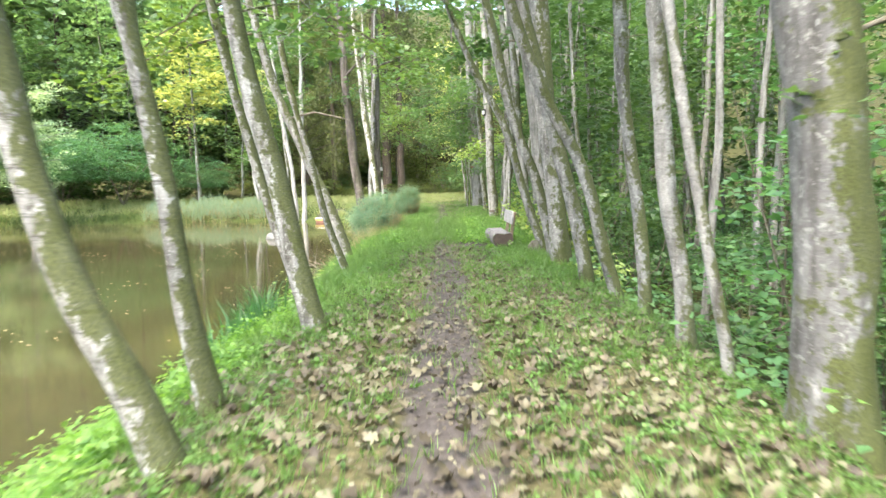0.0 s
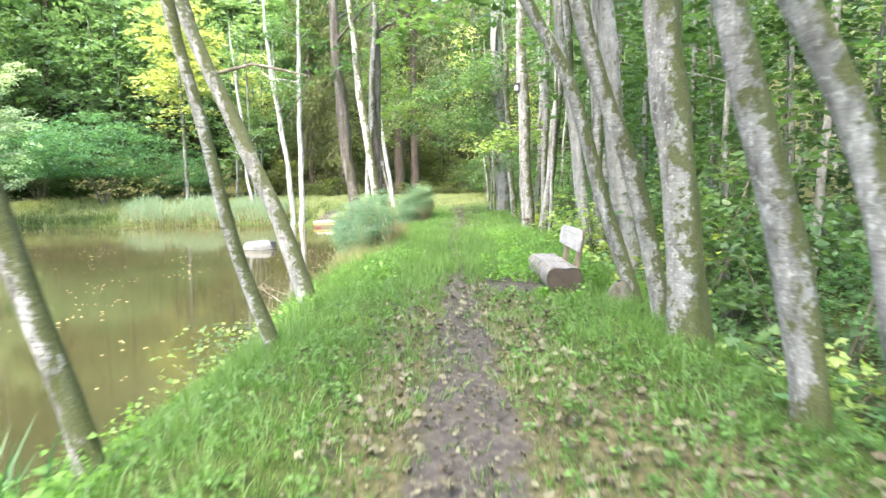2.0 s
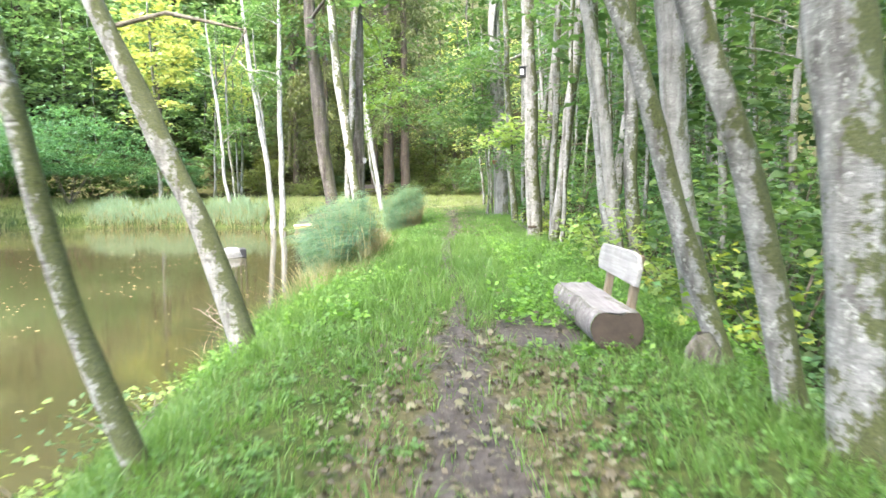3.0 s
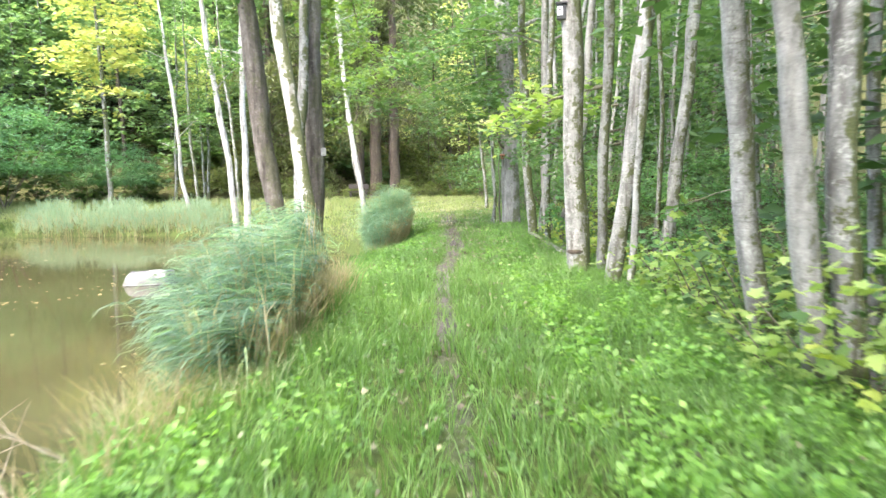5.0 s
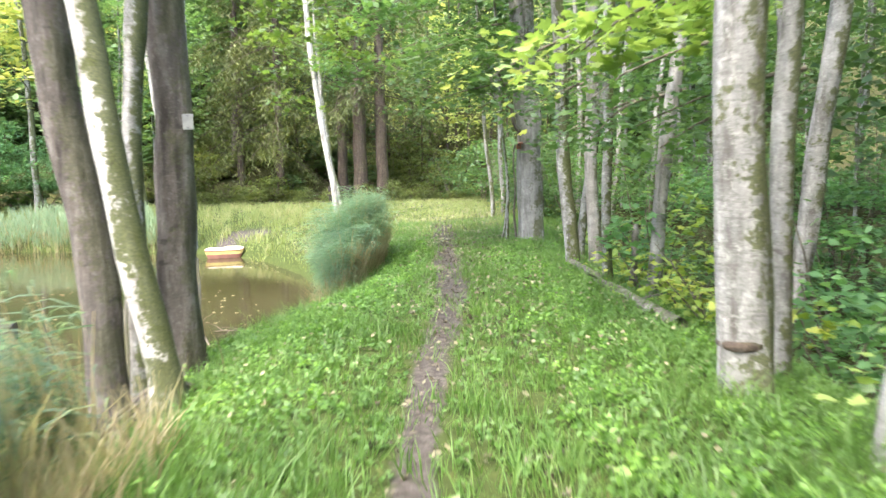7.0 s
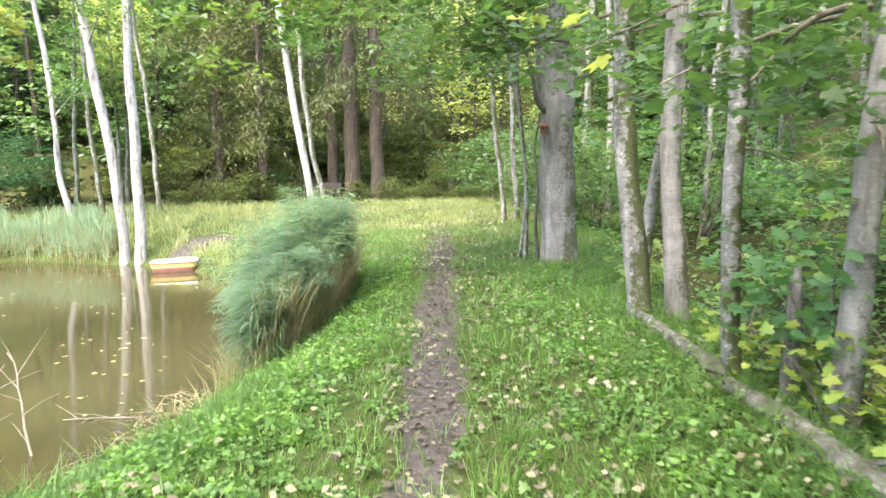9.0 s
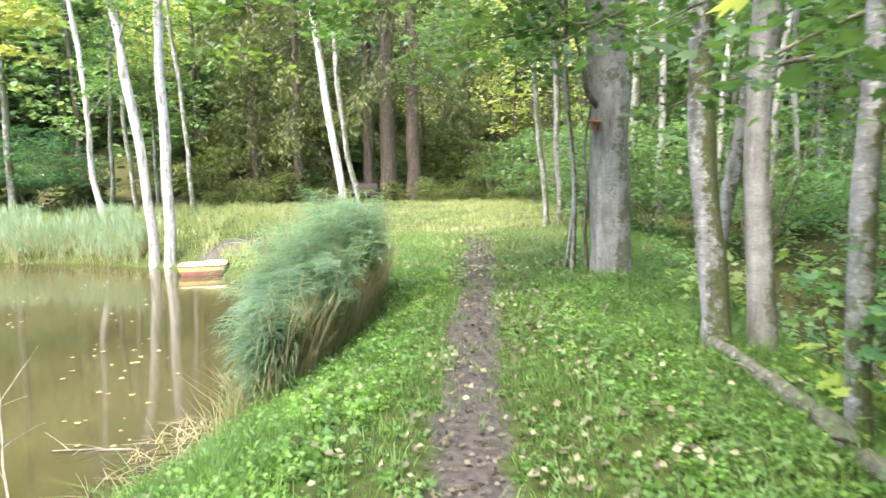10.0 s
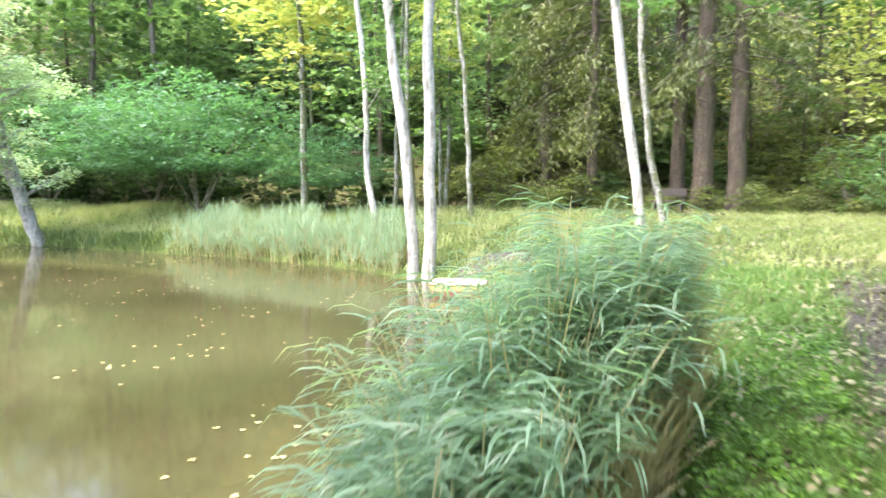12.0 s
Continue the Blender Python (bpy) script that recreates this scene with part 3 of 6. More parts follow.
wx, wy = np.linspace(-52, -2.0, 60), np.linspace(-32, 52, 100)
WX, WY = np.meshgrid(wx, wy)
ij = (np.arange(99)[:, None] * 60 + np.arange(59)[None]).ravel()
tagged(new("water", raw_mesh("water", np.stack([WX, WY, np.full_like(WX, WATER_Z)], -1).reshape(-1, 3), np.stack([ij, ij + 1, ij + 61, ij + 60], 1), WATER)),
       "still brown pond water with reflections and floating leaves", "water", kind="structure")


def on_land(x, y, lift=0.0):
    return (x, y, float(land(x, y)) + lift)


def lay(xy, lift=0.0):
    return np.column_stack([xy, land(xy[:, 0], xy[:, 1]) + lift])


# ---- trees ----
def spine(line, top, wander, seed, step=0.22):
    """The middle of a trunk: through the bends given (sideways, height), then on upwards, slowly turning upright."""
    rng = np.random.default_rng(seed)
    pts = [(-0.25 * line[0][0] if line else 0.0, -0.55), (0.0, 0.0), *line]
    (xa, za), (xb, zb) = pts[-2], pts[-1]
    slope = (xb - xa) / max(zb - za, 0.1)
    for k in range(1, 9):
        h = (top - zb) / 8
        slope *= 0.86
        pts.append((pts[-1][0] + slope * h, pts[-1][1] + h))
    pts = np.array(pts)
    z = np.arange(-0.55, top, step)
    x = np.interp(z, pts[:, 1], pts[:, 0])
    for _ in range(3):
        x[1:-1] = (x[:-2] + 2 * x[1:-1] + x[2:]) / 4
    y = wander * np.sin(z * rng.uniform(0.3, 0.7) + rng.uniform(0, 6)) * np.clip(z / 4, 0, 1)
    x = x + 0.02 * np.sin(z * 2.1 + rng.uniform(0, 6))
    return np.column_stack([x, y, z])


def limb_path(rng, start, az, length, rise, droop=0.12):
    s = np.linspace(0, 1, 9)
    out = np.outer(s * length, (math.cos(az), math.sin(az), 0))
    out[:, 2] = s * length * rise - droop * length * s * s * 1.4
    out[:, :2] += np.cumsum(rng.normal(0, 0.02 * length, (9, 2)), 0) * s[:, None]
    return np.array(start) + out


SERIAL = [0]


def tree(kind, label, x, y, line, r0, r1, bark, foliage, top=13.0, limbs=5, low=4.2, reach=2.6, leaf=0.17, per=28, sprays_each=6, group="trees on the dam", sides=14, dead_twigs=0, foot=None):
    """One tree with its own bent trunk, limbs and crown."""
    SERIAL[0] += 1
    seed = SERIAL[0]
    rng = np.random.default_rng(1000 + seed)
    base = thing(kind, on_land(x, y) if foot is None else (x, y, foot), label, "tree", group)
    path = spine(line, top, 0.12, seed)
    known = line[-1][1] if line else 2.0
    z = path[:, 2]
    rad = np.where(z < known, r0 + (r1 - r0) * np.clip(z / known, 0, 1), r1 * np.clip(1 - (z - known) / (top - known), 0, 1) ** 0.8 + 0.015)
    rad = rad * 0.93
    part("trunk", raw_mesh("trunk", *tube(path, rad, sides, 0.06, seed, 0.32), bark), base)
    ends = []
    for k in range(limbs):
        zz = rng.uniform(low, top * 0.92)
        i = int(np.argmin(abs(z - zz)))
        az = rng.uniform(0, 6.3)
        length = reach * rng.uniform(0.6, 1.2) * (1.15 - 0.5 * zz / top)
        lp = limb_path(rng, path[i], az, length, rng.uniform(0.25, 0.8))
        lr = np.linspace(max(0.018, rad[i] * 0.38), 0.008, 9)
        part("limb", raw_mesh("limb", *tube(lp, lr, 6), bark), base)
        ends.append(lp[rng.integers(3, 9, sprays_each)] + rng.normal(0, 0.3, (sprays_each, 3)))
    for k in range(dead_twigs):
        i = int(rng.integers(4, max(6, int(np.argmin(abs(z - low))))))
        lp = limb_path(rng, path[i], rng.uniform(0, 6.3), rng.uniform(0.3, 0.9), rng.uniform(-0.2, 0.6))
        part("twig", raw_mesh("twig", *tube(lp, np.linspace(0.010, 0.003, 9), 4), TWIG), base)
    if foliage and limbs:
        ends = np.concatenate(ends)
        v, f = sprays(rng, ends, 0.62, per, leaf)
        part("crown", raw_mesh("crown", v, f, foliage), base)
    return base


A = "mossy grey alder trunk leaning over the pond from the dam bank"
tree("alder_tree", A, -1.13, 3.62, [(-0.38, 0.84), (-0.58, 1.34), (-0.73, 1.88)], 0.128, 0.095, BARK_ALDER, LEAF_LIGHT, 11, 5, 4.5, foot=-0.14)
tree("alder_tree", A, -1.22, 4.55, [(-0.21, 0.77), (-0.32, 1.64), (-0.40, 2.26), (-0.47, 2.73)], 0.092, 0.07, BARK_ALDER, LEAF_LIGHT, 11, 5, 4.3, foot=-0.07)
tree("alder_tree", A, -1.03, 7.06, [(-0.34, 1.22), (-0.59, 2.43), (-0.73, 3.12), (-0.82, 3.67)], 0.134, 0.10, BARK_ALDER, LEAF_LIGHT, 12, 5, 4.5, foot=-0.07)
tree("alder_tree", A, -1.93, 10.25, [(-0.38, 1.16), (-0.64, 2.33), (-0.86, 3.11), (-0.97, 3.52)], 0.095, 0.07, BARK_ALDER, LEAF_LIGHT, 10, 5, 4.2, foot=-0.35)
tree("alder_tree", "thin dark mossy alder leaning over the water", -1.70, 13.15, [(-0.40, 1.13), (-0.65, 2.09), (-0.92, 3.19)], 0.082, 0.06, BARK_ALDER, LEAF_LIGHT, 9, 4, 4.2, foot=-0.3)
crooked = tree("alder_tree", "pale crooked alder with a mossy kink, leaning over the water", -2.25, 16.60, [(-0.40, 1.37), (-0.81, 2.17), (-1.2, 3.1), (-1.59, 4.15)], 0.145, 0.11, BARK_PALE, LEAF_LIGHT, 10, 5, 4.8, foot=-0.4)
part("limb", raw_mesh("limb", *tube([(-1.30, 0, 3.5), (-0.7, -0.05, 3.62), (-0.2, -0.1, 3.50), (0.15, -0.1, 3.42), (0.0, -0.15, 3.1), (-0.2, -0.2, 2.75)], [0.03, 0.024, 0.018, 0.014, 0.009, 0.004], 6), TWIG), crooked)
B = "smooth grey beech trunk with moss on its shaded side"
tree("beech_tree", "massive pale grey beech trunk with a mossy foot beside the trail", 2.94, 4.48, [(-0.07, 0.95), (-0.12, 1.68), (-0.20, 2.73)], 0.265, 0.25, BARK_OLD, LEAF_MID, 16, 6, 6, 3.2, sides=22, foot=-0.15)
tree("beech_tree", "slender pale stem curving upwards on the dam slope", 2.77, 5.81, [(-0.12, 0.83), (-0.29, 1.71), (-0.42, 2.29), (-0.53, 2.97)], 0.06, 0.05, BARK_PALE, LEAF_MID, 10, 4, 4.5, foot=-0.3)
tree("beech_tree", "crooked grey trunk with a kink on the dam slope", 2.79, 6.93, [(-0.03, 0.76), (-0.07, 1.02), (-0.23, 1.41), (-0.29, 2.09), (-0.36, 3.26)], 0.105, 0.09, BARK_PALE, LEAF_MID, 12, 4, 4.5, foot=-0.3)
tree("beech_tree", B, 2.94, 8.87, [(-0.09, 0.85), (-0.21, 1.91), (-0.35, 3.08)], 0.10, 0.085, BARK_LICHEN, LEAF_MID, 13, 4, 4.8, dead_twigs=2, foot=-0.4)
C = "curved mossy hornbeam trunk arching towards the trail"
tree("hornbeam_tree", C, 2.81, 10.05, [(-0.21, 0.70), (-0.45, 1.63), (-0.65, 2.09), (-0.93, 2.58), (-1.10, 2.95)], 0.105, 0.09, BARK_LICHEN, LEAF_MID, 10, 5, 4.6, foot=-0.2)
tree("hornbeam_tree", C, 2.50, 10.84, [(-0.12, 0.76), (-0.25, 1.59), (-0.49, 2.31), (-0.71, 3.15)], 0.135, 0.11, BARK_LICHEN, LEAF_MID, 11, 5, 4.8, foot=-0.2)
tree("beech_tree", "thick grey trunk speckled with pale lichen, mossy foot", 2.50, 13.26, [(-0.13, 1.07), (-0.22, 1.94), (-0.30, 2.98)], 0.205, 0.18, BARK_LICHEN, LEAF_MID, 15, 5, 5.5, sides=18, foot=-0.2)
tree("hornbeam_tree", C, 2.48, 14.09, [(-0.22, 0.98), (-0.46, 1.84), (-0.75, 2.58), (-0.93, 3.20)], 0.115, 0.10, BARK_LICHEN, LEAF_MID, 11, 5, 4.8, foot=-0.2)
tree("hornbeam_tree", C, 2.41, 15.25, [(-0.36, 1.16), (-0.67, 2.15), (-0.92, 2.99), (-1.40, 3.9), (-2.0, 5.2), (-2.5, 6.6)], 0.11, 0.06, BARK_LICHEN, LEAF_LIGHT, 9, 6, 4.6, foot=-0.2)
tree("beech_tree", B, 2.84, 17.14, [(-0.21, 1.27), (-0.36, 2.43), (-0.48, 3.56)], 0.17, 0.15, BARK_BEECH, LEAF_MID, 14, 5, 5.2, foot=-0.3)
D = "slim pale grey beech stem at the edge of the wood"
tree("beech_tree", D, 2.90, 21.66, [(-0.25, 1.38), (-0.36, 2.42), (-0.47, 3.54)], 0.125, 0.11, BARK_PALE, LEAF_MID, 14, 4, 5.2, dead_twigs=2, foot=-0.25)
tree("beech_tree", D, 2.67, 20.35, [(-0.15, 1.30), (-0.28, 2.24), (-0.43, 3.16)], 0.11, 0.10, BARK_BEECH, LEAF_MID, 13, 4, 5.2, foot=-0.2)
tree("beech_tree", D, 2.95, 20.36, [(-0.12, 1.35), (-0.17, 2.29), (-0.18, 3.20)], 0.12, 0.115, BARK_LICHEN, LEAF_MID, 13, 4, 5.2, dead_twigs=2, foot=-0.25)
scarred = tree("beech_tree", "straight pale beech trunk with a scarred band near its foot", 1.85, 26.20, [(-0.03, 1.16), (-0.08, 2.15), (-0.12, 3.11)], 0.185, 0.17, BARK_PALE, LEAF_LIGHT, 16, 5, 6.0, sides=18, foot=-0.1)
part("scar", raw_mesh("scar", *tube([(-0.008, 0, 0.40), (-0.009, 0, 0.42), (-0.010, 0, 0.45), (-0.011, 0, 0.47)], [0.160, 0.1735, 0.1735, 0.160], 20, 0.02, 9), BARK_SPRUCE), scarred, "dark scarred ring in the bark")
tree("beech_tree", "pale beech stem leaning into the wood", 2.16, 25.05, [(0.11, 1.11), (0.23, 2.14), (0.32, 2.92)], 0.13, 0.12, BARK_PALE, LEAF_LIGHT, 14, 4, 5.2, foot=-0.2)
tree("beech_tree", D, 2.34, 26.80, [(0.04, 1.48), (0.08, 3.38)], 0.095, 0.085, BARK_PALE, LEAF_LIGHT, 13, 4, 5.2, foot=-0.2)
tree("beech_tree", D, 2.25, 24.55, [(0.10, 1.22), (0.15, 2.49)], 0.06, 0.05, BARK_PALE, LEAF_LIGHT, 10, 3, 4.5, foot=-0.25)
tree("beech_tree", D, 4.79, 31.67, [(0.28, 2.82), (0.60, 6.22)], 0.17, 0.15, BARK_PALE, LEAF_LIGHT, 15, 4, 6.5)
sturdy = tree("beech_tree", "sturdy smooth grey beech trunk beside the trail", 1.60, 37.45, [(-0.02, 1.59), (-0.08, 2.95), (-0.15, 4.27)], 0.315, 0.30, BARK_BEECH, LEAF_LIGHT, 17, 7, 4.6, 3.4, sides=22, foot=0)
for bend, thick in (([(0.2, -0.05, 3.0), (0.5, -0.12, 3.12), (0.85, -0.2, 3.36), (1.3, -0.2, 3.5)], 0.04), ([(-0.24, -0.1, 2.5), (-0.42, -0.2, 2.72), (-0.46, -0.2, 3.1), (-0.6, -0.25, 3.6), (-0.9, -0.3, 4.1)], 0.045),
                    ([(-0.34, -0.05, -0.05), (-0.42, -0.1, 0.7), (-0.36, -0.16, 1.3), (-0.44, -0.15, 1.9), (-0.33, -0.12, 2.5)], 0.03)):
    bend = np.array(bend)
    q = np.linspace(0, 1, 14)
    bow = np.column_stack([np.interp(q, np.linspace(0, 1, len(bend)), bend[:, i]) for i in range(3)])
    bow[1:-1] = (bow[:-2] + bow[1:-1] + bow[2:]) / 3
    part("limb", raw_mesh("limb", *tube(bow, np.linspace(thick, thick * 0.45, 14), 8, 0.08, 5), BARK_OAK), sturdy, "dark crooked bare limb")
tree("cherry_tree", "dark banded cherry trunk at the dam's edge", 1.86, 33.2, [(-0.11, 1.35), (-0.18, 2.76), (-0.21, 3.30)], 0.13, 0.11, BARK_LICHEN, LEAF_LIGHT, 13, 4, 5.0, dead_twigs=3, foot=-0.1)
tree("beech_tree", D, 2.26, 33.27, [(-0.05, 1.14), (-0.07, 2.31)], 0.13, 0.11, BARK_BEECH, LEAF_LIGHT, 13, 4, 5.0, foot=-0.2)
tree("alder_tree", "slim stem forking to one side among the beeches", 2.25, 34.6, [(0.05, 1.2), (0.40, 2.9), (0.70, 4.0)], 0.09, 0.07, BARK_PALE, LEAF_LIGHT, 11, 3, 5.0)
tree("cherry_tree", "slim trunk speckled with white lichen", 2.03, 31.09, [(-0.06, 1.30), (-0.07, 2.50), (-0.06, 2.88)], 0.075, 0.07, BARK_LICHEN, LEAF_LIGHT, 12, 4, 5.0, dead_twigs=3, foot=-0.2)
tree("beech_tree", "smooth grey stem leaning into the wood", 2.39, 30.39, [(0.08, 0.92), (0.16, 1.79)], 0.105, 0.09, BARK_BEECH, LEAF_LIGHT, 12, 4, 5.0, foot=-0.3)
tree("oak_tree", "dark rough-barked oak trunk at the pond's edge", -3.38, 27.9, [(-0.17, 1.80), (-0.31, 2.84), (-0.38, 3.60)], 0.20, 0.18, BARK_OAK, LEAF_MID, 16, 7, 4.6, 3.2, sides=18)
tree("oak_tree", "dark straight oak trunk with a small board on it", -2.92, 28.4, [(0.04, 2.0), (0.06, 3.7)], 0.21, 0.19, BARK_OAK, LEAF_MID, 16, 6, 5.0, 3.0, sides=18)
tree("alder_tree", "pale stem between two dark oaks", -3.19, 28.0, [(0.05, 1.5), (0.20, 3.6)], 0.105, 0.09, BARK_PALE, LEAF_LIGHT, 13, 4, 5.0)
tree("alder_tree", "white barked stem with moss on one side, leaning over the bank", -2.45, 26.98, [(-0.20, 1.21), (-0.35, 2.11), (-0.46, 2.76), (-0.52, 3.19)], 0.14, 0.12, BARK_MOSSY_WHITE, LEAF_LIGHT, 14, 5, 5.0, sides=16, foot=-0.3)
E1 = "white birch trunk standing at the far water's edge"
tree("birch_tree", E1, -10.71, 46.9, [(-0.16, 3.2), (-0.55, 5.8), (-0.9, 7.9)], 0.165, 0.13, BARK_BIRCH, LEAF_LIGHT, 15, 6, 6.0, 2.2, group="birches by the meadow")
tree("birch_tree", E1, -10.15, 46.8, [(0.05, 3.7), (0.05, 6.2), (0.08, 7.9)], 0.175, 0.14, BARK_BIRCH, LEAF_LIGHT, 15, 6, 6.0, 2.2, group="birches by the meadow")
tree("birch_tree", "thin pale birch on the far meadow", -14.15, 50.0, [(-0.35, 2.1), (-0.46, 4.7), (-0.66, 6.1)], 0.12, 0.09, BARK_BIRCH, LEAF_LIGHT, 12, 7, 3.0, 1.6, group="birches by the meadow", dead_twigs=4)
tree("birch_tree", "slender white birch leaning on the meadow", -4.5, 46.4, [(-0.42, 2.9), (-0.68, 4.8), (-0.86, 6.6)], 0.125, 0.10, BARK_BIRCH, LEAF_LIGHT, 13, 6, 5.5, 2.0, group="birches by the meadow")
tree("beech_tree", "grey stem behind the birch on the meadow", -5.4, 52.5, [(-0.5, 2.2), (-0.7, 4.0)], 0.12, 0.10, BARK_PALE, LEAF_MID, 13, 5, 4.0, group="trees round the meadow")
for x, y, l, r in ((1.08, 44.5, [(-0.19, 2.2), (-0.38, 4.4)], 0.08), (1.45, 45.0, [(-0.10, 2.2), (-0.16, 4.5)], 0.085), (1.08, 37.75, [(-0.02, 1.5), (-0.14, 3.2)], 0.04), (0.98, 38.2, [(0.14, 1.2), (0.1, 2.4), (-0.2, 3.6)], 0.03)):
    tree("ash_sapling", "thin pale sapling stem beside the trail", x, y, l, r, r * 0.8, BARK_PALE, LEAF_MID, 8, 4, 3.0, 1.4, group="saplings by the meadow", sides=10)
willow = tree("willow_tree", "leaning grey willow trunk with pale hanging foliage on the far bank", -29.3, 47.25, [(-0.6, 1.6), (-1.2, 3.2), (-1.7, 5.0)], 0.29, 0.23, BARK_BIRCH, LEAF_WILLOW, 9.5, 30, 1.8, 3.0, 0.16, 44, 12, group="trees round the meadow")
willow.rotation_euler = (0, 0, radians(106))
for x, y, l in ((-17.2, 55.5, [(0.25, 5.0)]), (-16.2, 58.0, [(0.2, 4.2)]), (-13.0, 54.5, [(-0.2, 3.4), (-0.5, 6)]), (-15.2, 54.0, [(-0.3, 3.4), (-0.4, 6)])):
    tree("birch_tree", "thin pale stem at the foot of the wooded slope", x, y, l, 0.11, 0.09, BARK_PALE, LEAF_MID, 12, 6, 3.5, 1.8, group="trees round the meadow", sides=10)


def forest_tree(seed, r, top, low, foliage, bark, n, radius, leaf, per, label, group, kind="forest_tree"):
    """A tree of the wood, to be set out many times."""
    rng = np.random.default_rng(seed)
    base = thing(kind, (0, 0, 0), label, "tree", group)
    path = spine([(rng.uniform(-0.25, 0.25), 3.0)], top, 0.15, seed, 0.5)
    z = path[:, 2]
    rad = r * np.clip(1 - z / top, 0, 1) ** 0.6 + 0.02
    part("trunk", raw_mesh("trunk", *tube(path, rad, 8, 0.05, seed, 0.2), bark), base)
    c = in_shell(rng, n, (0, 0, (top + low) / 2 + 0.5), (radius, radius, (top - low) / 2 + 0.5), 0.25)
    c[:, :2] += np.interp(c[:, 2], z, path[:, 0])[:, None] * [1, 0]
    part("crown", raw_mesh("crown", *sprays(rng, c, 0.9, per, leaf), foliage), base)
    for k in range(2):
        i = int(np.argmin(abs(z - rng.uniform(low, top * 0.7))))
        lp = limb_path(rng, path[i], rng.uniform(0, 6.3), radius * rng.uniform(0.5, 1.0), rng.uniform(0.2, 0.7))
        part("limb", raw_mesh("limb", *tube(lp, np.linspace(rad[i] * 0.4, 0.012, 9), 5), bark), base)
    return base


def bush(seed, wide, tall, foliage, n, per, leaf, label, group, kind="shrub", maker=leaves, spray=0.55, clear=0.15):
    """A many-stemmed bush with layered sprays."""
    rng = np.random.default_rng(seed)
    base = thing(kind, (0, 0, 0), label, "shrub", group)
    stems = []
    for k in range(7):
        az = rng.uniform(0, 6.3)
        lp = limb_path(rng, (rng.normal(0, 0.12), rng.normal(0, 0.12), -0.1), az, wide * rng.uniform(0.4, 0.9), rng.uniform(0.8, 1.6) * tall / wide, 0.1)
        stems.append(tube(lp, np.linspace(0.018 + 0.004 * tall, 0.005, 9), 5))
    part("stem", raw_mesh("stem", *joined(*stems), TWIG), base)
    c = in_shell(rng, n, (0, 0, tall * 0.52), (wide, wide, tall * 0.5), 0.35)
    c[:, 2] = np.maximum(c[:, 2], clear + (0.3 * rng.uniform(0, 1, n) if clear > 1 else 0))
    part("foliage", raw_mesh("foliage", *sprays(rng, c, spray, per, leaf, maker), foliage), base)
    return base


def scatter(bases, places, seed, small=0.75, large=1.25, sink=0.05):
    """Sets out copies of the things given, the first ones at the first places."""
    rng = np.random.default_rng(seed)
    for k, (x, y) in enumerate(places):
        b = bases[k % len(bases)]
        s = rng.uniform(small, large)
        m = Matrix.Translation(on_land(x, y, -sink)) @ Matrix.Rotation(rng.uniform(0, 6.3), 4, "Z") @ Matrix.Diagonal((s, s, s * rng.uniform(0.85, 1.15), 1))
        if k < len(bases):
            b.matrix_basis = m
        else:
            c = copy_thing(b, m)
            c.scale = m.to_scale()


def spread(rng, n, x0, x1, y0, y1, keep, gap):
    """Places strewn over a field, no two nearer than the gap."""
    out = []
    for _ in range(n * 40):
        if len(out) >= n:
            break
        x, y = rng.uniform(x0, x1), rng.uniform(y0, y1)
        if keep(x, y) and all((x - a) ** 2 + (y - b) ** 2 > gap * gap for a, b in out):
            out.append((x, y))
    return out


# ---- the wood below the dam and on the slopes ----
rng = np.random.default_rng(5)
W1, W2 = "slender pale-stemmed tree in the shady wood", "tree with a broad green crown on the wooded slope"
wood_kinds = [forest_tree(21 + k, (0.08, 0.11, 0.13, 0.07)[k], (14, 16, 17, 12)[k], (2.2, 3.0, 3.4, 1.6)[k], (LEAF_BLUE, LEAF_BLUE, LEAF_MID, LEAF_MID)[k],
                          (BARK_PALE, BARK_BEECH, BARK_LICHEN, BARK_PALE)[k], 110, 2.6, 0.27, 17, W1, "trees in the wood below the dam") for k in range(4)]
wood_places = spread(rng, 42, 4.3, 24, -2, 56, lambda x, y: x > 3.9 + (y > 40) * 0.3 and x > 0.1 * (30 - y), 1.5)
# Crowns before y 20 get the paler leaves: hazy light put into colour.
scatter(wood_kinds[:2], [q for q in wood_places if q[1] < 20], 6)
scatter(wood_kinds[2:], [q for q in wood_places if q[1] >= 20], 16)
pole_kinds = [forest_tree(31 + k, (0.06, 0.085, 0.05)[k], (15, 17, 13)[k], (7.5, 8.5, 6.5)[k], LEAF_MID, (BARK_PALE, BARK_BEECH, BARK_LICHEN)[k], 26, 2.2, 0.3, 14, "thin bare pole of a tree in the shady wood", "poles in the wood below the dam", "pole_tree") for k in range(3)]
scatter(pole_kinds, spread(np.random.default_rng(51), 48, 3.9, 17, 4, 56, lambda x, y: x > 0.09 * (34 - y) + 2.2, 0.8), 52, 0.8, 1.15)
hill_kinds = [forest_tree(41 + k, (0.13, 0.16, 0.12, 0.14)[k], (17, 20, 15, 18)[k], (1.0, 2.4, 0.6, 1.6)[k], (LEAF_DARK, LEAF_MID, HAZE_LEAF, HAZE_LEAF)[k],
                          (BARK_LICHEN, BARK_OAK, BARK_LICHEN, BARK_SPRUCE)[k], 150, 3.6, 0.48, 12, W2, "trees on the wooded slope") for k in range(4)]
slope_places = spread(rng, 84, -66, 24, 57, 85, lambda x, y: y > 64 and not (-14 < x < 9 and y < 77), 3.0)
scatter(hill_kinds[:2], [q for q in slope_places if q[0] > -17], 7)
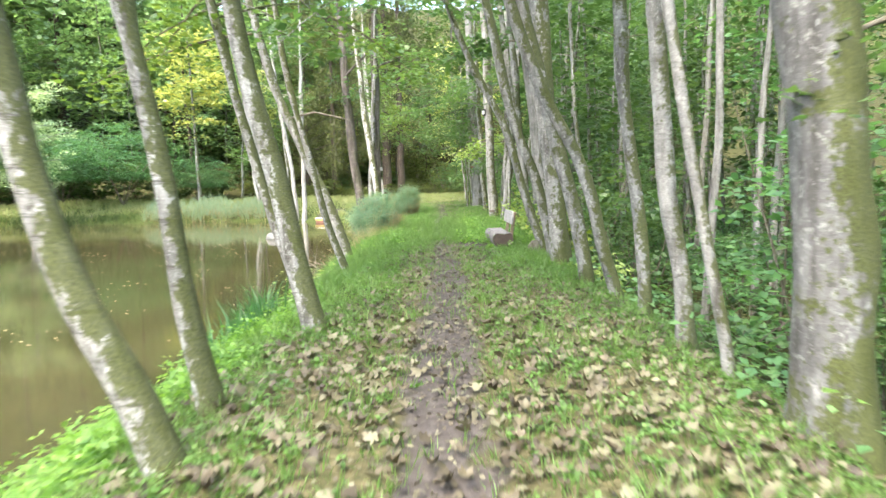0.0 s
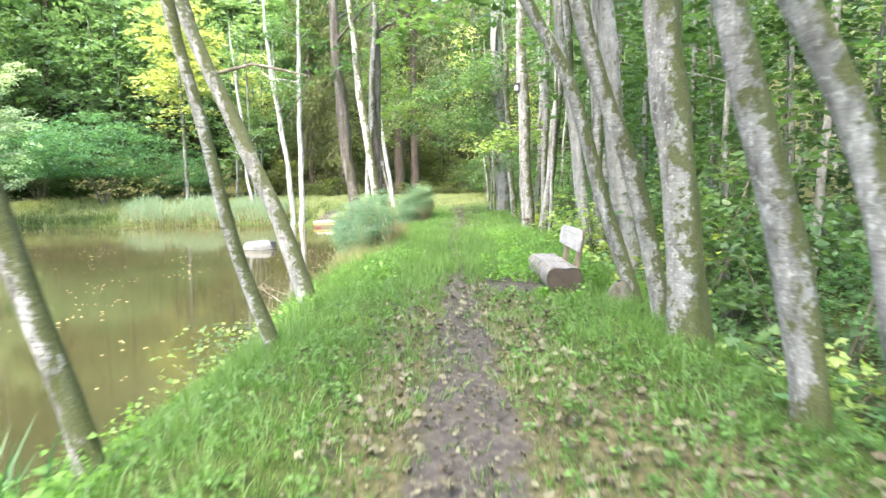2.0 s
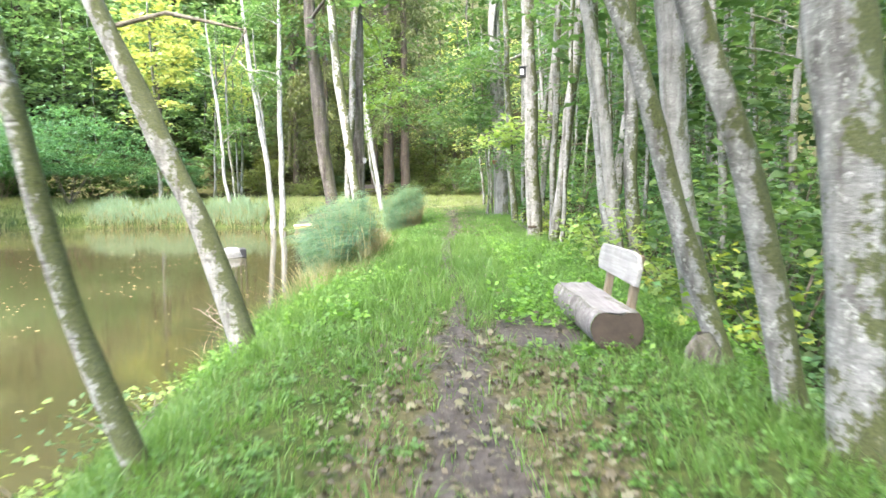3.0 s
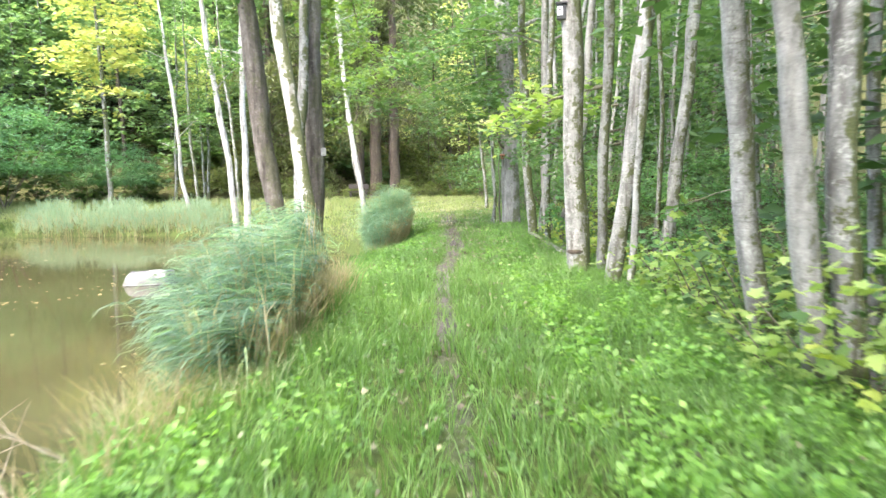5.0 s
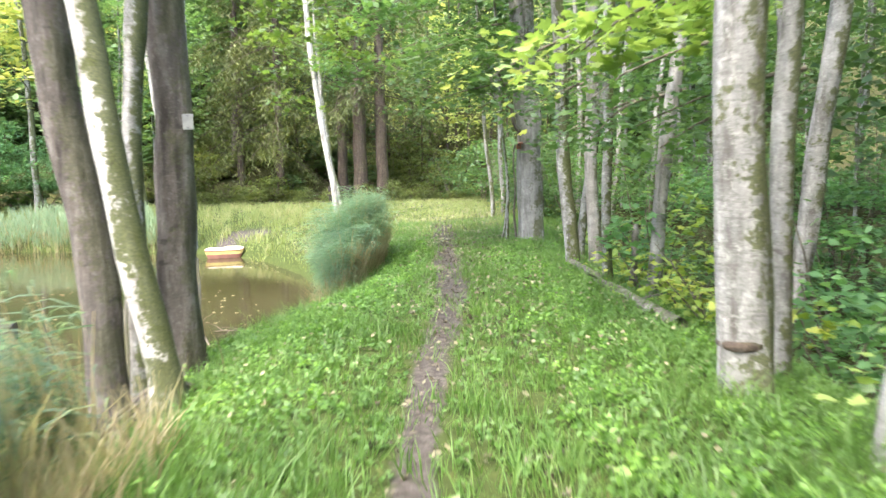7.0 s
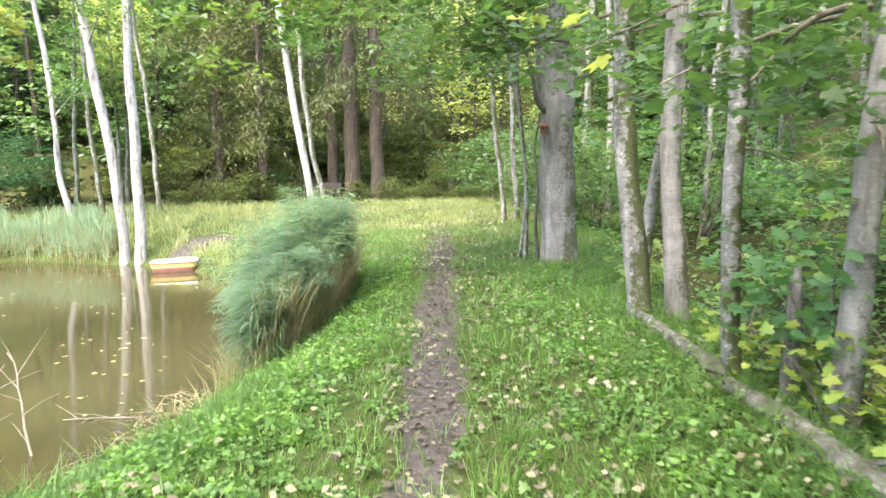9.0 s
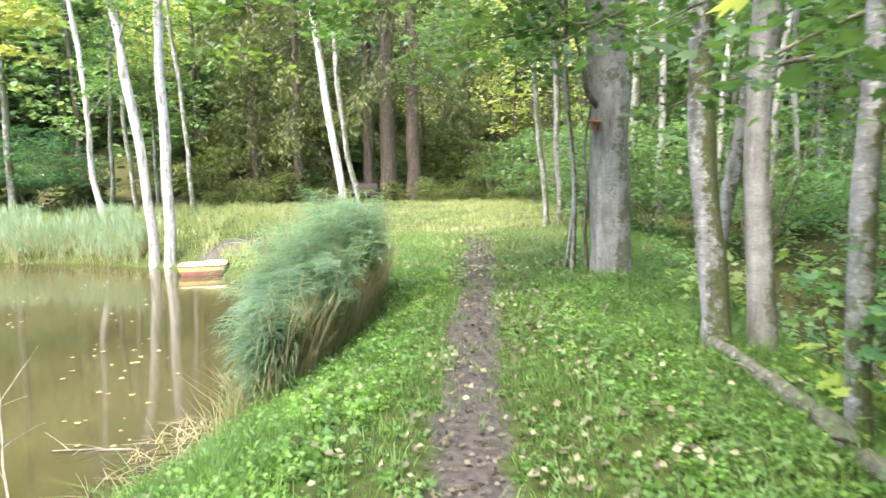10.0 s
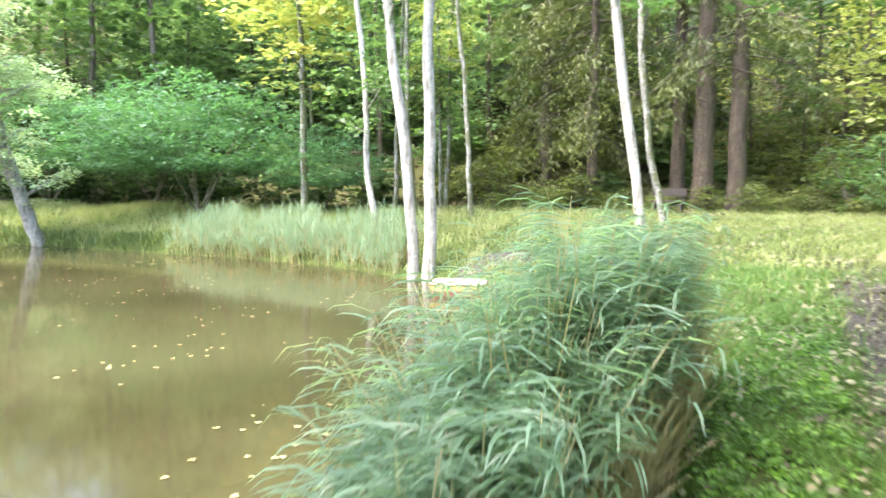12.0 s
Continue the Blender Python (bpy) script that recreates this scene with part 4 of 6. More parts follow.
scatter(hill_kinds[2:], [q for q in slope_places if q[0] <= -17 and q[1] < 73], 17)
# Back rows oversized to keep bright sky out of the pond's reflection.
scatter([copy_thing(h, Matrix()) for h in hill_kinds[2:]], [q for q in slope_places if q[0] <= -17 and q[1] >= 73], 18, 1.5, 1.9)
# Mostly unseen west-bank trees, added so the pond mirrors crowns instead of sky.
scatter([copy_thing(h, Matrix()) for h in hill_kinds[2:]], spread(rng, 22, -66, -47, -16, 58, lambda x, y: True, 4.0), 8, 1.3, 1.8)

U = "low leafy undergrowth bush in the shady wood"
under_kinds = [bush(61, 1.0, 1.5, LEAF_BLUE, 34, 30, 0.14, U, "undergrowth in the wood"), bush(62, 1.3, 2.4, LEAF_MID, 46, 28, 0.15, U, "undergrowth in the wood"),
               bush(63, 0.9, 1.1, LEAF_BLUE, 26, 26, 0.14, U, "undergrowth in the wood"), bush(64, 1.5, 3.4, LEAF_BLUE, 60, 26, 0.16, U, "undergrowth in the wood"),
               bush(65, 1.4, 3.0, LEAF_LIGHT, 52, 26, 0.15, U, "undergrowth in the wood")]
scatter(under_kinds, spread(rng, 92, 3.6, 15, -1, 56, lambda x, y: x > 3.7 + 1.3 * (y < 14) + 0.6 * math.sin(y * 1.3) and not (32 < y < 42 and x < 6.5), 0.95), 9, 0.7, 1.3)
V = "leafy bush at the foot of the wooded slope"
slope_kinds = [bush(71, 1.6, 2.2, LEAF_DARK, 46, 16, 0.35, V, "bushes on the slope"), bush(72, 2.0, 3.4, LEAF_DARK, 60, 16, 0.39, V, "bushes on the slope"), bush(73, 1.3, 1.5, LEAF_MID, 34, 16, 0.33, V, "bushes on the slope")]
scatter(slope_kinds, spread(rng, 66, -60, 18, 57, 78, lambda x, y: y > 59 + 2.5 * (x > -14) + 2 * (-9 < x < -2) and not (-20 < x < -10 and y < 60) and not (-5 < x < 5 and y > 62), 1.7), 10, 0.6, 1.3)
scatter([copy_thing(under_kinds[1], Matrix()), copy_thing(under_kinds[4], Matrix())], [(2.6, 43.5), (3.3, 42.6), (2.5, 46.0), (3.2, 48.5), (2.4, 51.0), (1.9, 54.0), (1.2, 57.5), (-0.5, 60.0), (2.6, 58)], 11, 0.9, 1.3)

brush_kinds = [bush(75 + k, 1.2, (1.6, 2.4)[k], OLIVE_LEAF, 44, 22, 0.2, "brown-green brush on the open slope", "brush on the slope") for k in range(2)]
scatter(brush_kinds, spread(rng, 76, -20, 8, 60, 76, lambda x, y: y > 63.0 or x > -2.5 or (x < -8.5 and y > 59.5), 1.2), 13, 0.5, 1.15)

scatter([copy_thing(b, Matrix()) for b in brush_kinds], spread(rng, 30, -15, 1.5, 58.5, 62.5, lambda x, y: not (-8.2 < x < -5.2 and y < 59.6), 0.9), 14, 0.28, 0.55)

# big layered bush and the yellow maple beyond the pond
big = bush(81, 4.6, 6.2, BUSH_LEAF, 230, 44, 0.22, "broad layered green bush overhanging the far bank", "bushes by the far bank", "hazel_bush", leaves, 0.95, 2.1)
big.matrix_basis = pose(*on_land(-25.5, 52.2, 0.2))
for x, y, s in ((-31.5, 54.5, 0.95), (-20.5, 54.5, 0.6), (-38.5, 53.0, 1.1)):
    c = copy_thing(big, pose(*on_land(x, y, 0.1), 0, 0, 47 * x))
    c.scale = (s, s, s)
# Bushes added to fill a shaded hollow and hide the bright slope behind.
scatter([copy_thing(slope_kinds[1], Matrix()), copy_thing(slope_kinds[0], Matrix())], [(-52, 57.5), (-49, 56.6), (-46, 57.4), (-43, 56.8), (-40, 57.6), (-36.5, 57.2), (-33.5, 58), (-30, 57), (-27, 57.8), (-23.5, 57.2), (-20.5, 58.4), (-47.5, 59.6)], 15, 0.8, 1.15)
for x, y, s in ((-45, 59.5, 1.35), (-50, 55, 1.3), (-55, 50, 1.35), (-40, 61.5, 1.3)):
    c = copy_thing(hill_kinds[1], pose(*on_land(x, y, -0.1), 0, 0, 31 * x))
    c.scale = (s, s, s)
ytree = forest_tree(91, 0.14, 13.5, 5.2, LEAF_YELLOW, BARK_PALE, 130, 3.1, 0.36, 22, "maple with bright yellow autumn leaves beyond the pond", "trees round the meadow", "yellow_maple")
ytree.matrix_basis = pose(*on_land(-19.6, 52.6))
c = copy_thing(ytree, pose(*on_land(-16.3, 57.8)))
c.scale = (0.6, 0.6, 0.8)


def spruce(x, y, r, top, low, seed):
    """A spruce: straight dark trunk and drooping, ragged branches."""
    rng = np.random.default_rng(seed)
    base = thing("spruce_tree", on_land(x, y), "tall spruce with a dark trunk and drooping branches", "tree", "spruces by the meadow")
    path = spine([(0.0, 3.0)], top, 0.05, seed, 0.5)
    z = path[:, 2]
    part("trunk", raw_mesh("trunk", *tube(path, r * np.clip(1 - z / top, 0, 1) ** 0.7 + 0.02, 12, 0.04, seed, 0.35), BARK_SPRUCE), base)
    pos, arms = [], []
    for k in range(56):
        zz = rng.uniform(low, top * 0.96)
        az = rng.uniform(0, 6.3)
        lp = limb_path(rng, (0, 0, zz), az, (top - zz) / top * 4.9 + 0.8, -0.15, 0.26)
        arms.append(tube(lp, np.linspace(0.035, 0.008, 9), 4))
        q = rng.uniform(0.12, 1, 170)
        p = np.column_stack([np.interp(q, np.linspace(0, 1, 9), lp[:, i]) for i in range(3)])
        side = np.array([-math.sin(az), math.cos(az), 0])
        p += side * rng.normal(0, 0.4, (170, 1)) + [0, 0, -0.05] - np.abs(rng.normal(0, 0.45, (170, 1))) * [0, 0, 1]
        pos.append(p)
    tagged(part("branch_mass", raw_mesh("branch_mass", *joined(*arms), BARK_SPRUCE), base), kind="stuff")
    part("crown", raw_mesh("crown", *leaves(rng, np.concatenate(pos), rng.uniform(0.2, 0.42, 56 * 170), 0.6, -0.9, 0.09), NEEDLES), base)


thin_kinds = [forest_tree(95 + k, 0.06, 9, 2.0, (LEAF_DARK, LEAF_YELLOW)[k], BARK_SPRUCE, 45, 1.6, 0.3, 14, "thin young tree on the open slope", "young trees on the slope", "young_tree") for k in range(2)]
scatter(thin_kinds, spread(rng, 26, -13, 9, 64, 76, lambda x, y: True, 1.8), 12, 0.7, 1.2)
spruce(-7.0, 62.0, 0.30, 24, 5.0, 1)
spruce(-5.7, 60.3, 0.40, 26, 5.5, 2)
spruce(-4.45, 60.2, 0.33, 24, 5.0, 3)
spruce(-10.6, 61.5, 0.22, 20, 2.6, 4)
spruce(-13.4, 63.0, 0.22, 19, 2.6, 5)

# maple saplings with large leaves along the dam's shady edge
S = "young maple with large lobed leaves at the dam's edge"


def sapling(x, y, tall, wide, n, foliage, seed, label=S, leaf=0.17):
    rng = np.random.default_rng(seed)
    base = thing("maple_sapling", on_land(x, y, -0.02), label, "sapling", "saplings along the dam")
    stems, tips = [], []
    for k in range(5):
        lp = limb_path(rng, (rng.normal(0, 0.05), rng.normal(0, 0.05), 0), rng.uniform(0, 6.3), wide * rng.uniform(0.5, 1), rng.uniform(0.7, 1.0) * tall / wide, 0.15)
        stems.append(tube(lp, np.linspace(0.014, 0.004, 9), 5))
        tips.append(lp[rng.integers(3, 9, n // 25)] + rng.normal(0, 0.12, (n // 25, 3)))
    part("stem", raw_mesh("stem", *joined(*stems), TWIG), base)
    part("foliage", raw_mesh("foliage", *sprays(rng, np.concatenate(tips), 0.34, 5, leaf, maple_leaves, 0.15, 0.4, flat=0.4), foliage), base)


for k, (x, y, tall, wide) in enumerate([(3.0, 23.1, 1.7, 0.8), (3.2, 22.4, 1.9, 0.9), (3.0, 19.0, 1.6, 0.8), (3.3, 24.2, 1.8, 1.0), (3.2, 18.0, 1.5, 0.9), (3.4, 12.3, 1.3, 0.9), (3.3, 16.3, 1.4, 0.9),
                                        (2.7, 30.9, 2.0, 0.9), (2.6, 32.2, 2.4, 1.0), (3.0, 29.8, 1.7, 0.9), (2.9, 28.4, 1.6, 0.9), (3.1, 33.7, 2.2, 1.1), (2.9, 35.6, 1.6, 0.9), (3.6, 8.0, 1.2, 0.8), (3.6, 26.2, 1.8, 0.9)]):
    sapling(x, y, tall, wide, 175, (PALE_LEAF, LEAF_LIGHT, AUTUMN_LEAF, LEAF_BLUE)[k % 4], 300 + k, S, 0.125)
for k, (x, y, tall, wide) in enumerate([(2.7, 20.0, 1.9, 0.9), (2.95, 21.3, 1.8, 0.9), (3.1, 22.8, 2.0, 1.0), (2.75, 23.9, 1.7, 0.8), (3.2, 19.2, 1.7, 0.9), (2.9, 25.3, 1.6, 0.8)]):
    sapling(x, y, tall, wide, 200, (PALE_LEAF, LEAF_LIGHT, PALE_LEAF)[k % 3], 360 + k, "young maple with pale green lobed leaves on the dam slope", 0.115)
Y = "young maple with yellowing lobed leaves at the dam's edge"
for k, (x, y, tall, wide) in enumerate([(2.5, 30.4, 1.15, 0.5), (2.75, 21.9, 1.0, 0.6), (2.9, 20.9, 0.9, 0.5), (2.6, 28.9, 1.0, 0.5), (2.95, 12.0, 0.6, 0.4), (2.45, 20.2, 0.8, 0.5), (2.5, 22.6, 0.9, 0.5), (2.65, 29.7, 1.0, 0.5), (2.5, 31.3, 0.9, 0.5)]):
    sapling(x, y, tall, wide, 175, AUTUMN_LEAF if y > 27 else PALE_LEAF, 340 + k, Y if y > 27 else "young maple with pale green lobed leaves on the dam slope", 0.09)


for k, (x, y) in enumerate([(-2.95, 15.8), (-2.8, 15.1), (-2.75, 13.7)]):
    sapling(x, y, 0.6, 0.5, 175, (PALE_LEAF, LEAF_LIGHT)[k % 2], 380 + k, "small leafy shoot leaning over the pond's edge", 0.07)


def hanging_branch(kind, start, az, length, rise, foliage, n, seed, label, leaf=0.16):
    """A leafy branch reaching in from a crown above."""
    rng = np.random.default_rng(seed)
    base = thing(kind, start, label, "branch", "overhanging branches")
    lp = limb_path(rng, (0, 0, 0), az, length, rise, 0.18)
    part("limb", raw_mesh("limb", *tube(lp, np.linspace(0.03, 0.006, 9), 6), TWIG), base)
    c = lp[rng.integers(2, 9, n)] + rng.normal(0, 0.28, (n, 3)) * [1, 1, 0.5]
    part("foliage", raw_mesh("foliage", *sprays(rng, c, 0.36, 8, leaf, maple_leaves, 0.15, 0.5, flat=0.35), foliage), base)


H = "leafy maple branch hanging over the trail"
hanging_branch("maple_branch", (-3.0, 28.6, 5.7), 1.68, 8.6, -0.02, LIME_LEAF, 120, 401, H, 0.125)
hanging_branch("maple_branch", (-2.9, 28.6, 6.2), 1.42, 9.0, 0.05, LIME_LEAF, 120, 402, H, 0.125)
hanging_branch("maple_branch", (2.4, 27.1, 3.05), 2.75, 1.7, -0.05, PALE_LEAF, 26, 412, "pale maple spray hanging beside the beech")
hanging_branch("maple_branch", (2.6, 28.0, 3.2), 2.9, 1.6, -0.1, PALE_LEAF, 22, 413, "pale maple spray hanging beside the beech")
hanging_branch("maple_branch", (3.0, 34.2, 3.3), 3.2, 1.6, -0.05, LEAF_LIGHT, 22, 414, H, 0.12)
hanging_branch("maple_branch", (3.2, 29.2, 2.2), 3.6, 1.3, -0.1, LEAF_LIGHT, 16, 415, H, 0.11)
hanging_branch("maple_branch", (1.7, 36.8, 4.6), 4.2, 3.0, -0.12, LEAF_LIGHT, 30, 403, H)
hanging_branch("maple_branch", (1.7, 37.2, 3.6), 3.6, 2.6, 0.05, LEAF_LIGHT, 26, 404, H)
hanging_branch("maple_branch", (2.6, 30.6, 2.5), 3.9, 1.6, -0.1, LEAF_MID, 18, 405, H, 0.11)
hanging_branch("maple_branch", (3.0, 31.6, 2.1), 4.3, 1.7, -0.05, LEAF_LIGHT, 18, 406, H, 0.11)
hanging_branch("maple_branch", (2.6, 16.0, 5.0), 2.6, 3.4, 0.05, LEAF_LIGHT, 34, 407, H)
hanging_branch("maple_branch", (2.3, 19.5, 5.4), 2.9, 3.6, -0.02, LEAF_LIGHT, 36, 408, H)
hanging_branch("maple_branch", (-2.6, 17.2, 5.2), 0.5, 2.8, 0.02, LEAF_LIGHT, 30, 409, H)
hanging_branch("maple_branch", (1.8, 29.4, 3.2), 3.0, 1.5, -0.15, LEAF_YELLOW, 8, 410, "maple twig with yellow autumn leaves", 0.11)
hanging_branch("maple_branch", (2.2, 35.2, 3.6), 2.8, 2.2, -0.12, LEAF_MID, 22, 411, H, 0.12)


for k, (x, y, z, az, l) in enumerate([(3.2, 29.4, 3.0, 3.0, 1.9), (3.3, 30.4, 3.3, 3.1, 2.0), (3.2, 31.6, 2.7, 3.2, 1.8), (3.4, 32.6, 3.4, 3.0, 2.2), (3.1, 34.0, 2.6, 3.3, 1.6), (3.4, 28.6, 2.5, 2.9, 1.5)]):
    hanging_branch("maple_branch", (x, y, z), az, l, -0.08, (LEAF_LIGHT, LEAF_MID, LEAF_LIGHT)[k % 3], 22, 420 + k, "leafy maple branch reaching out of the wood", 0.1)


for k, (z, az, l) in enumerate([(4.4, 2.7, 3.4), (5.0, 3.3, 4.2), (5.6, 2.4, 4.4), (6.2, 3.0, 4.8), (4.7, 3.9, 3.4), (5.9, 3.7, 4.6), (6.8, 2.8, 4.6), (6.6, 4.3, 4.4)]):
    hanging_branch("beech_branch", (1.62, 37.4, z), az, l, -0.03, (LEAF_MID, LEAF_LIGHT)[k % 2], 62, 440 + k, "layered beech branch spreading over the trail", 0.13)


for x, y, z, az, l, n in ((-2.2, 9.0, 4.3, 2.5, 2.6, 26), (-2.6, 10.6, 4.4, 2.9, 3.0, 30), (-2.9, 11.5, 4.0, 3.4, 2.4, 24), (-1.9, 13.0, 4.6, 0.9, 2.0, 26)):
    hanging_branch("alder_branch", (x, y, z), az, l, -0.12, LIME_LEAF, n, 470 + n + int(10 * y), "bright green leafy branch hanging over the pond bank", 0.11)
hanging_branch("beech_branch", (3.5, 4.5, 2.55), 3.25, 0.95, -0.15, LEAF_MID, 10, 481, "small leafy twig in front of the old beech", 0.09)


# ---- log bench ----
def log_bench():
    base = thing("log_bench", on_land(1.42, 16.05, 0.0), "weathered half-log bench with a pale plank backrest beside the trail", "bench")
    base.rotation_euler = (0, 0, radians(3.5))
    n, sides, half = 15, 26, 0.88
    rng = np.random.default_rng(8)
    v, f = [], []
    for i in range(n):
        y = -half + 2 * half * i / (n - 1)
        for j in range(sides):
            a = 2 * math.pi * j / sides
            x, z = 0.235 * math.cos(a), 0.20 + 0.215 * math.sin(a)
            z = min(z, 0.335 + 0.012 * math.sin(3 * x * 9 + y * 2))
            k = 1 + 0.02 * math.sin(3 * a + y) + 0.012 * rng.normal()
            v.append((x * k, y, -0.03 + z * k))
    for i in range(n - 1):
        for j in range(sides):
            f.append((i * sides + j, i * sides + (j + 1) % sides, (i + 1) * sides + (j + 1) % sides, (i + 1) * sides + j))
    seat = part("seat_log", raw_mesh("seat_log", v, f, LOG_SIDE), base)
    for y, face in ((-half + 0.004, range(sides)), (half - 0.004, range((n - 1) * sides, n * sides))):
        bm = bmesh.new()
        ring = [bm.verts.new((v[i][0] * 0.985, y + (-0.008 if y < 0 else 0.008), v[i][2] * 0.985 + 0.002)) for i in face]
        mid = bm.verts.new((0, y + (-0.014 if y < 0 else 0.014), 0.16))
        for a, b in zip(ring, ring[1:] + ring[:1]):
            bm.faces.new((a, b, mid))
        part("end_grain", from_bm("end_grain", bm, LOG_END), seat, "brown sawn end of the log")
    bm = bmesh.new()
    grid = [[bm.verts.new((x, y, 0.315 + 0.006 * math.sin(x * 40 + 2 * y) + 0.004 * math.sin(y * 9))) for x in np.linspace(-0.165, 0.165, 8)] for y in np.linspace(-half + 0.01, half - 0.01, 20)]
    for a, b in zip(grid, grid[1:]):
        for i in range(7):
            bm.faces.new((a[i], a[i + 1], b[i + 1], b[i]))
    part("seat_top", from_bm("seat_top", bm, SEAT_TOP, True), seat, "greyed, split sawn top of the log")
    for y in (-0.42, 0.40):
        bm = box_bm((0.07, 0.10, 0.82), 0.012, (0.235, y, 0.36), 0.003, 3)
        bmesh.ops.rotate(bm, verts=bm.verts, cent=(0.235, y, 0.2), matrix=Matrix.Rotation(radians(9), 3, "Y"))
        part("post", from_bm("post", bm, POST), base)
    bm = bmesh.new()
    outline = [(-0.66, 0.50), (0.60, 0.52), (0.66, 0.60), (0.65, 0.74), (0.56, 0.79), (-0.46, 0.80), (-0.60, 0.77), (-0.68, 0.66)]
    lower = [bm.verts.new((0.0, y, z)) for y, z in outline]
    face = bm.faces.new(lower)
    out = bmesh.ops.extrude_face_region(bm, geom=[face])
    bmesh.ops.translate(bm, vec=(0.045, 0, 0), verts=[g for g in out["geom"] if isinstance(g, bmesh.types.BMVert)])
    bmesh.ops.bevel(bm, geom=bm.edges[:], offset=0.008, segments=1, affect="EDGES")
    bmesh.ops.rotate(bm, verts=bm.verts, cent=(0, 0, 0.5), matrix=Matrix.Rotation(radians(9), 3, "Y"))
    bmesh.ops.translate(bm, vec=(0.20, 0, 0), verts=bm.verts)
    part("backrest", from_bm("backrest", bm, BOARD), base, "pale bleached plank backrest")


log_bench()

# fallen log along the dam's edge, and a rotten root lump by the bench
path = np.array([(1.75, 33.0, 0), (1.80, 31.9, 0), (1.86, 30.7, 0), (1.94, 29.5, 0), (2.06, 28.3, 0)])
t5 = np.linspace(0, 1, 26)
lp = np.column_stack([np.interp(t5, np.linspace(0, 1, 5), path[:, i]) for i in range(2)])
lp[:, 0] += 0.045 * np.sin(t5 * 8.5) + 0.02 * np.sin(t5 * 21)
lp = np.column_stack([lp, land(lp[:, 0], lp[:, 1]) + 0.085 + 0.02 * np.sin(t5 * 6)])
fallen = thing("fallen_log", (0, 0, 0), "grey fallen log lying along the dam's edge in the weeds", "log")
part("trunk", raw_mesh("trunk", *tube(lp, np.linspace(0.05, 0.08, 26), 16, 0.14, 3), FALLEN_BARK), fallen)
for k, i in enumerate((6, 12, 19)):
    stub = limb_path(np.random.default_rng(90 + k), lp[i], 2.6 + 1.5 * k, 0.22 + 0.08 * k, 0.5, 0.1)
    part("branch_stub", raw_mesh("branch_stub", *tube(stub, np.linspace(0.02, 0.008, 9), 7), FALLEN_BARK), fallen)
# Added lump in place of the dark rotten hole at the hornbeam's foot.
v, f = tube([(0, 0, -0.2), (0.01, 0, 0.15), (0.03, 0.02, 0.32), (0.02, 0.02, 0.44)], [0.2, 0.16, 0.12, 0.05], 14, 0.35, 4)
thing("tree_stump", on_land(2.15, 15.1, -0.2), "dark mossy lump standing in for a hornbeam's rotten root foot behind the bench", "stump", mesh=raw_mesh("tree_stump", v, f, BARK_OAK))
v, f = tube([(0, 0, -0.2), (0.02, 0, 0.5), (0.05, 0.03, 0.85), (0.06, 0.03, 0.95)], [0.06, 0.05, 0.045, 0.02], 9, 0.15, 5)
thing("tree_stump", on_land(2.25, 30.75), "broken grey stump among the saplings", "stump", mesh=raw_mesh("broken_stump", v, f, LOG_SIDE))

# root plates of the old alders and the oaks
for x, y, n in ((-2.75, 27.6, 9), (-2.5, 27.2, 7)):
    r2 = np.random.default_rng(int(100 * y))
    arms = [tube(limb_path(r2, (0, 0, 0.25), r2.uniform(0, 6.3), r2.uniform(0.4, 0.8), -0.5, 0.1), np.linspace(0.05, 0.012, 9), 6) for _ in range(n)]
    thing("tree_roots", on_land(x, y), "bare dark roots on the bank under the oaks", "roots", mesh=raw_mesh("tree_roots", *joined(*arms), BARK_OAK))


# ---- small man-made things ----
def trail_camera():
    base = thing("trail_camera", (1.53, 25.99, 4.05), "small black and grey box strapped high on a beech trunk", "camera box")
    base.rotation_euler = (0, 0, radians(-12))
    case = part("case", from_bm("case", box_bm((0.15, 0.10, 0.24), 0.02), BLACK), base)
    part("front_plate", from_bm("front_plate", box_bm((0.085, 0.012, 0.13), 0.005, (-0.02, -0.054, 0.01)), PALE_PLATE), case, "pale front plate")
    bm = bmesh.new()
    bmesh.ops.create_cone(bm, cap_ends=True, segments=14, radius1=0.018, radius2=0.018, depth=0.012)
    bmesh.ops.rotate(bm, verts=bm.verts, cent=(0, 0, 0), matrix=Matrix.Rotation(radians(90), 3, "X"))
    bmesh.ops.translate(bm, vec=(-0.02, -0.063, 0.03), verts=bm.verts)
    part("lens", from_bm("lens", bm, BLACK), case)
    part("roof", from_bm("roof", box_bm((0.18, 0.14, 0.025), 0.006, (0, -0.01, 0.13)), BLACK), base)


def sign_board():
    base = thing("sign_board", (-2.66, 28.2, 2.06), "small blank pale board nailed to an oak trunk", "sign")
    base.rotation_euler = (0, 0, radians(8))
    board = part("board", from_bm("board", box_bm((0.10, 0.018, 0.15), 0.004), SIGN_BOARD), base)
    for z in (-0.055, 0.055):
        part("nail", from_bm("nail", box_bm((0.012, 0.008, 0.012), 0.003, (0, -0.013, z)), BLACK), board)


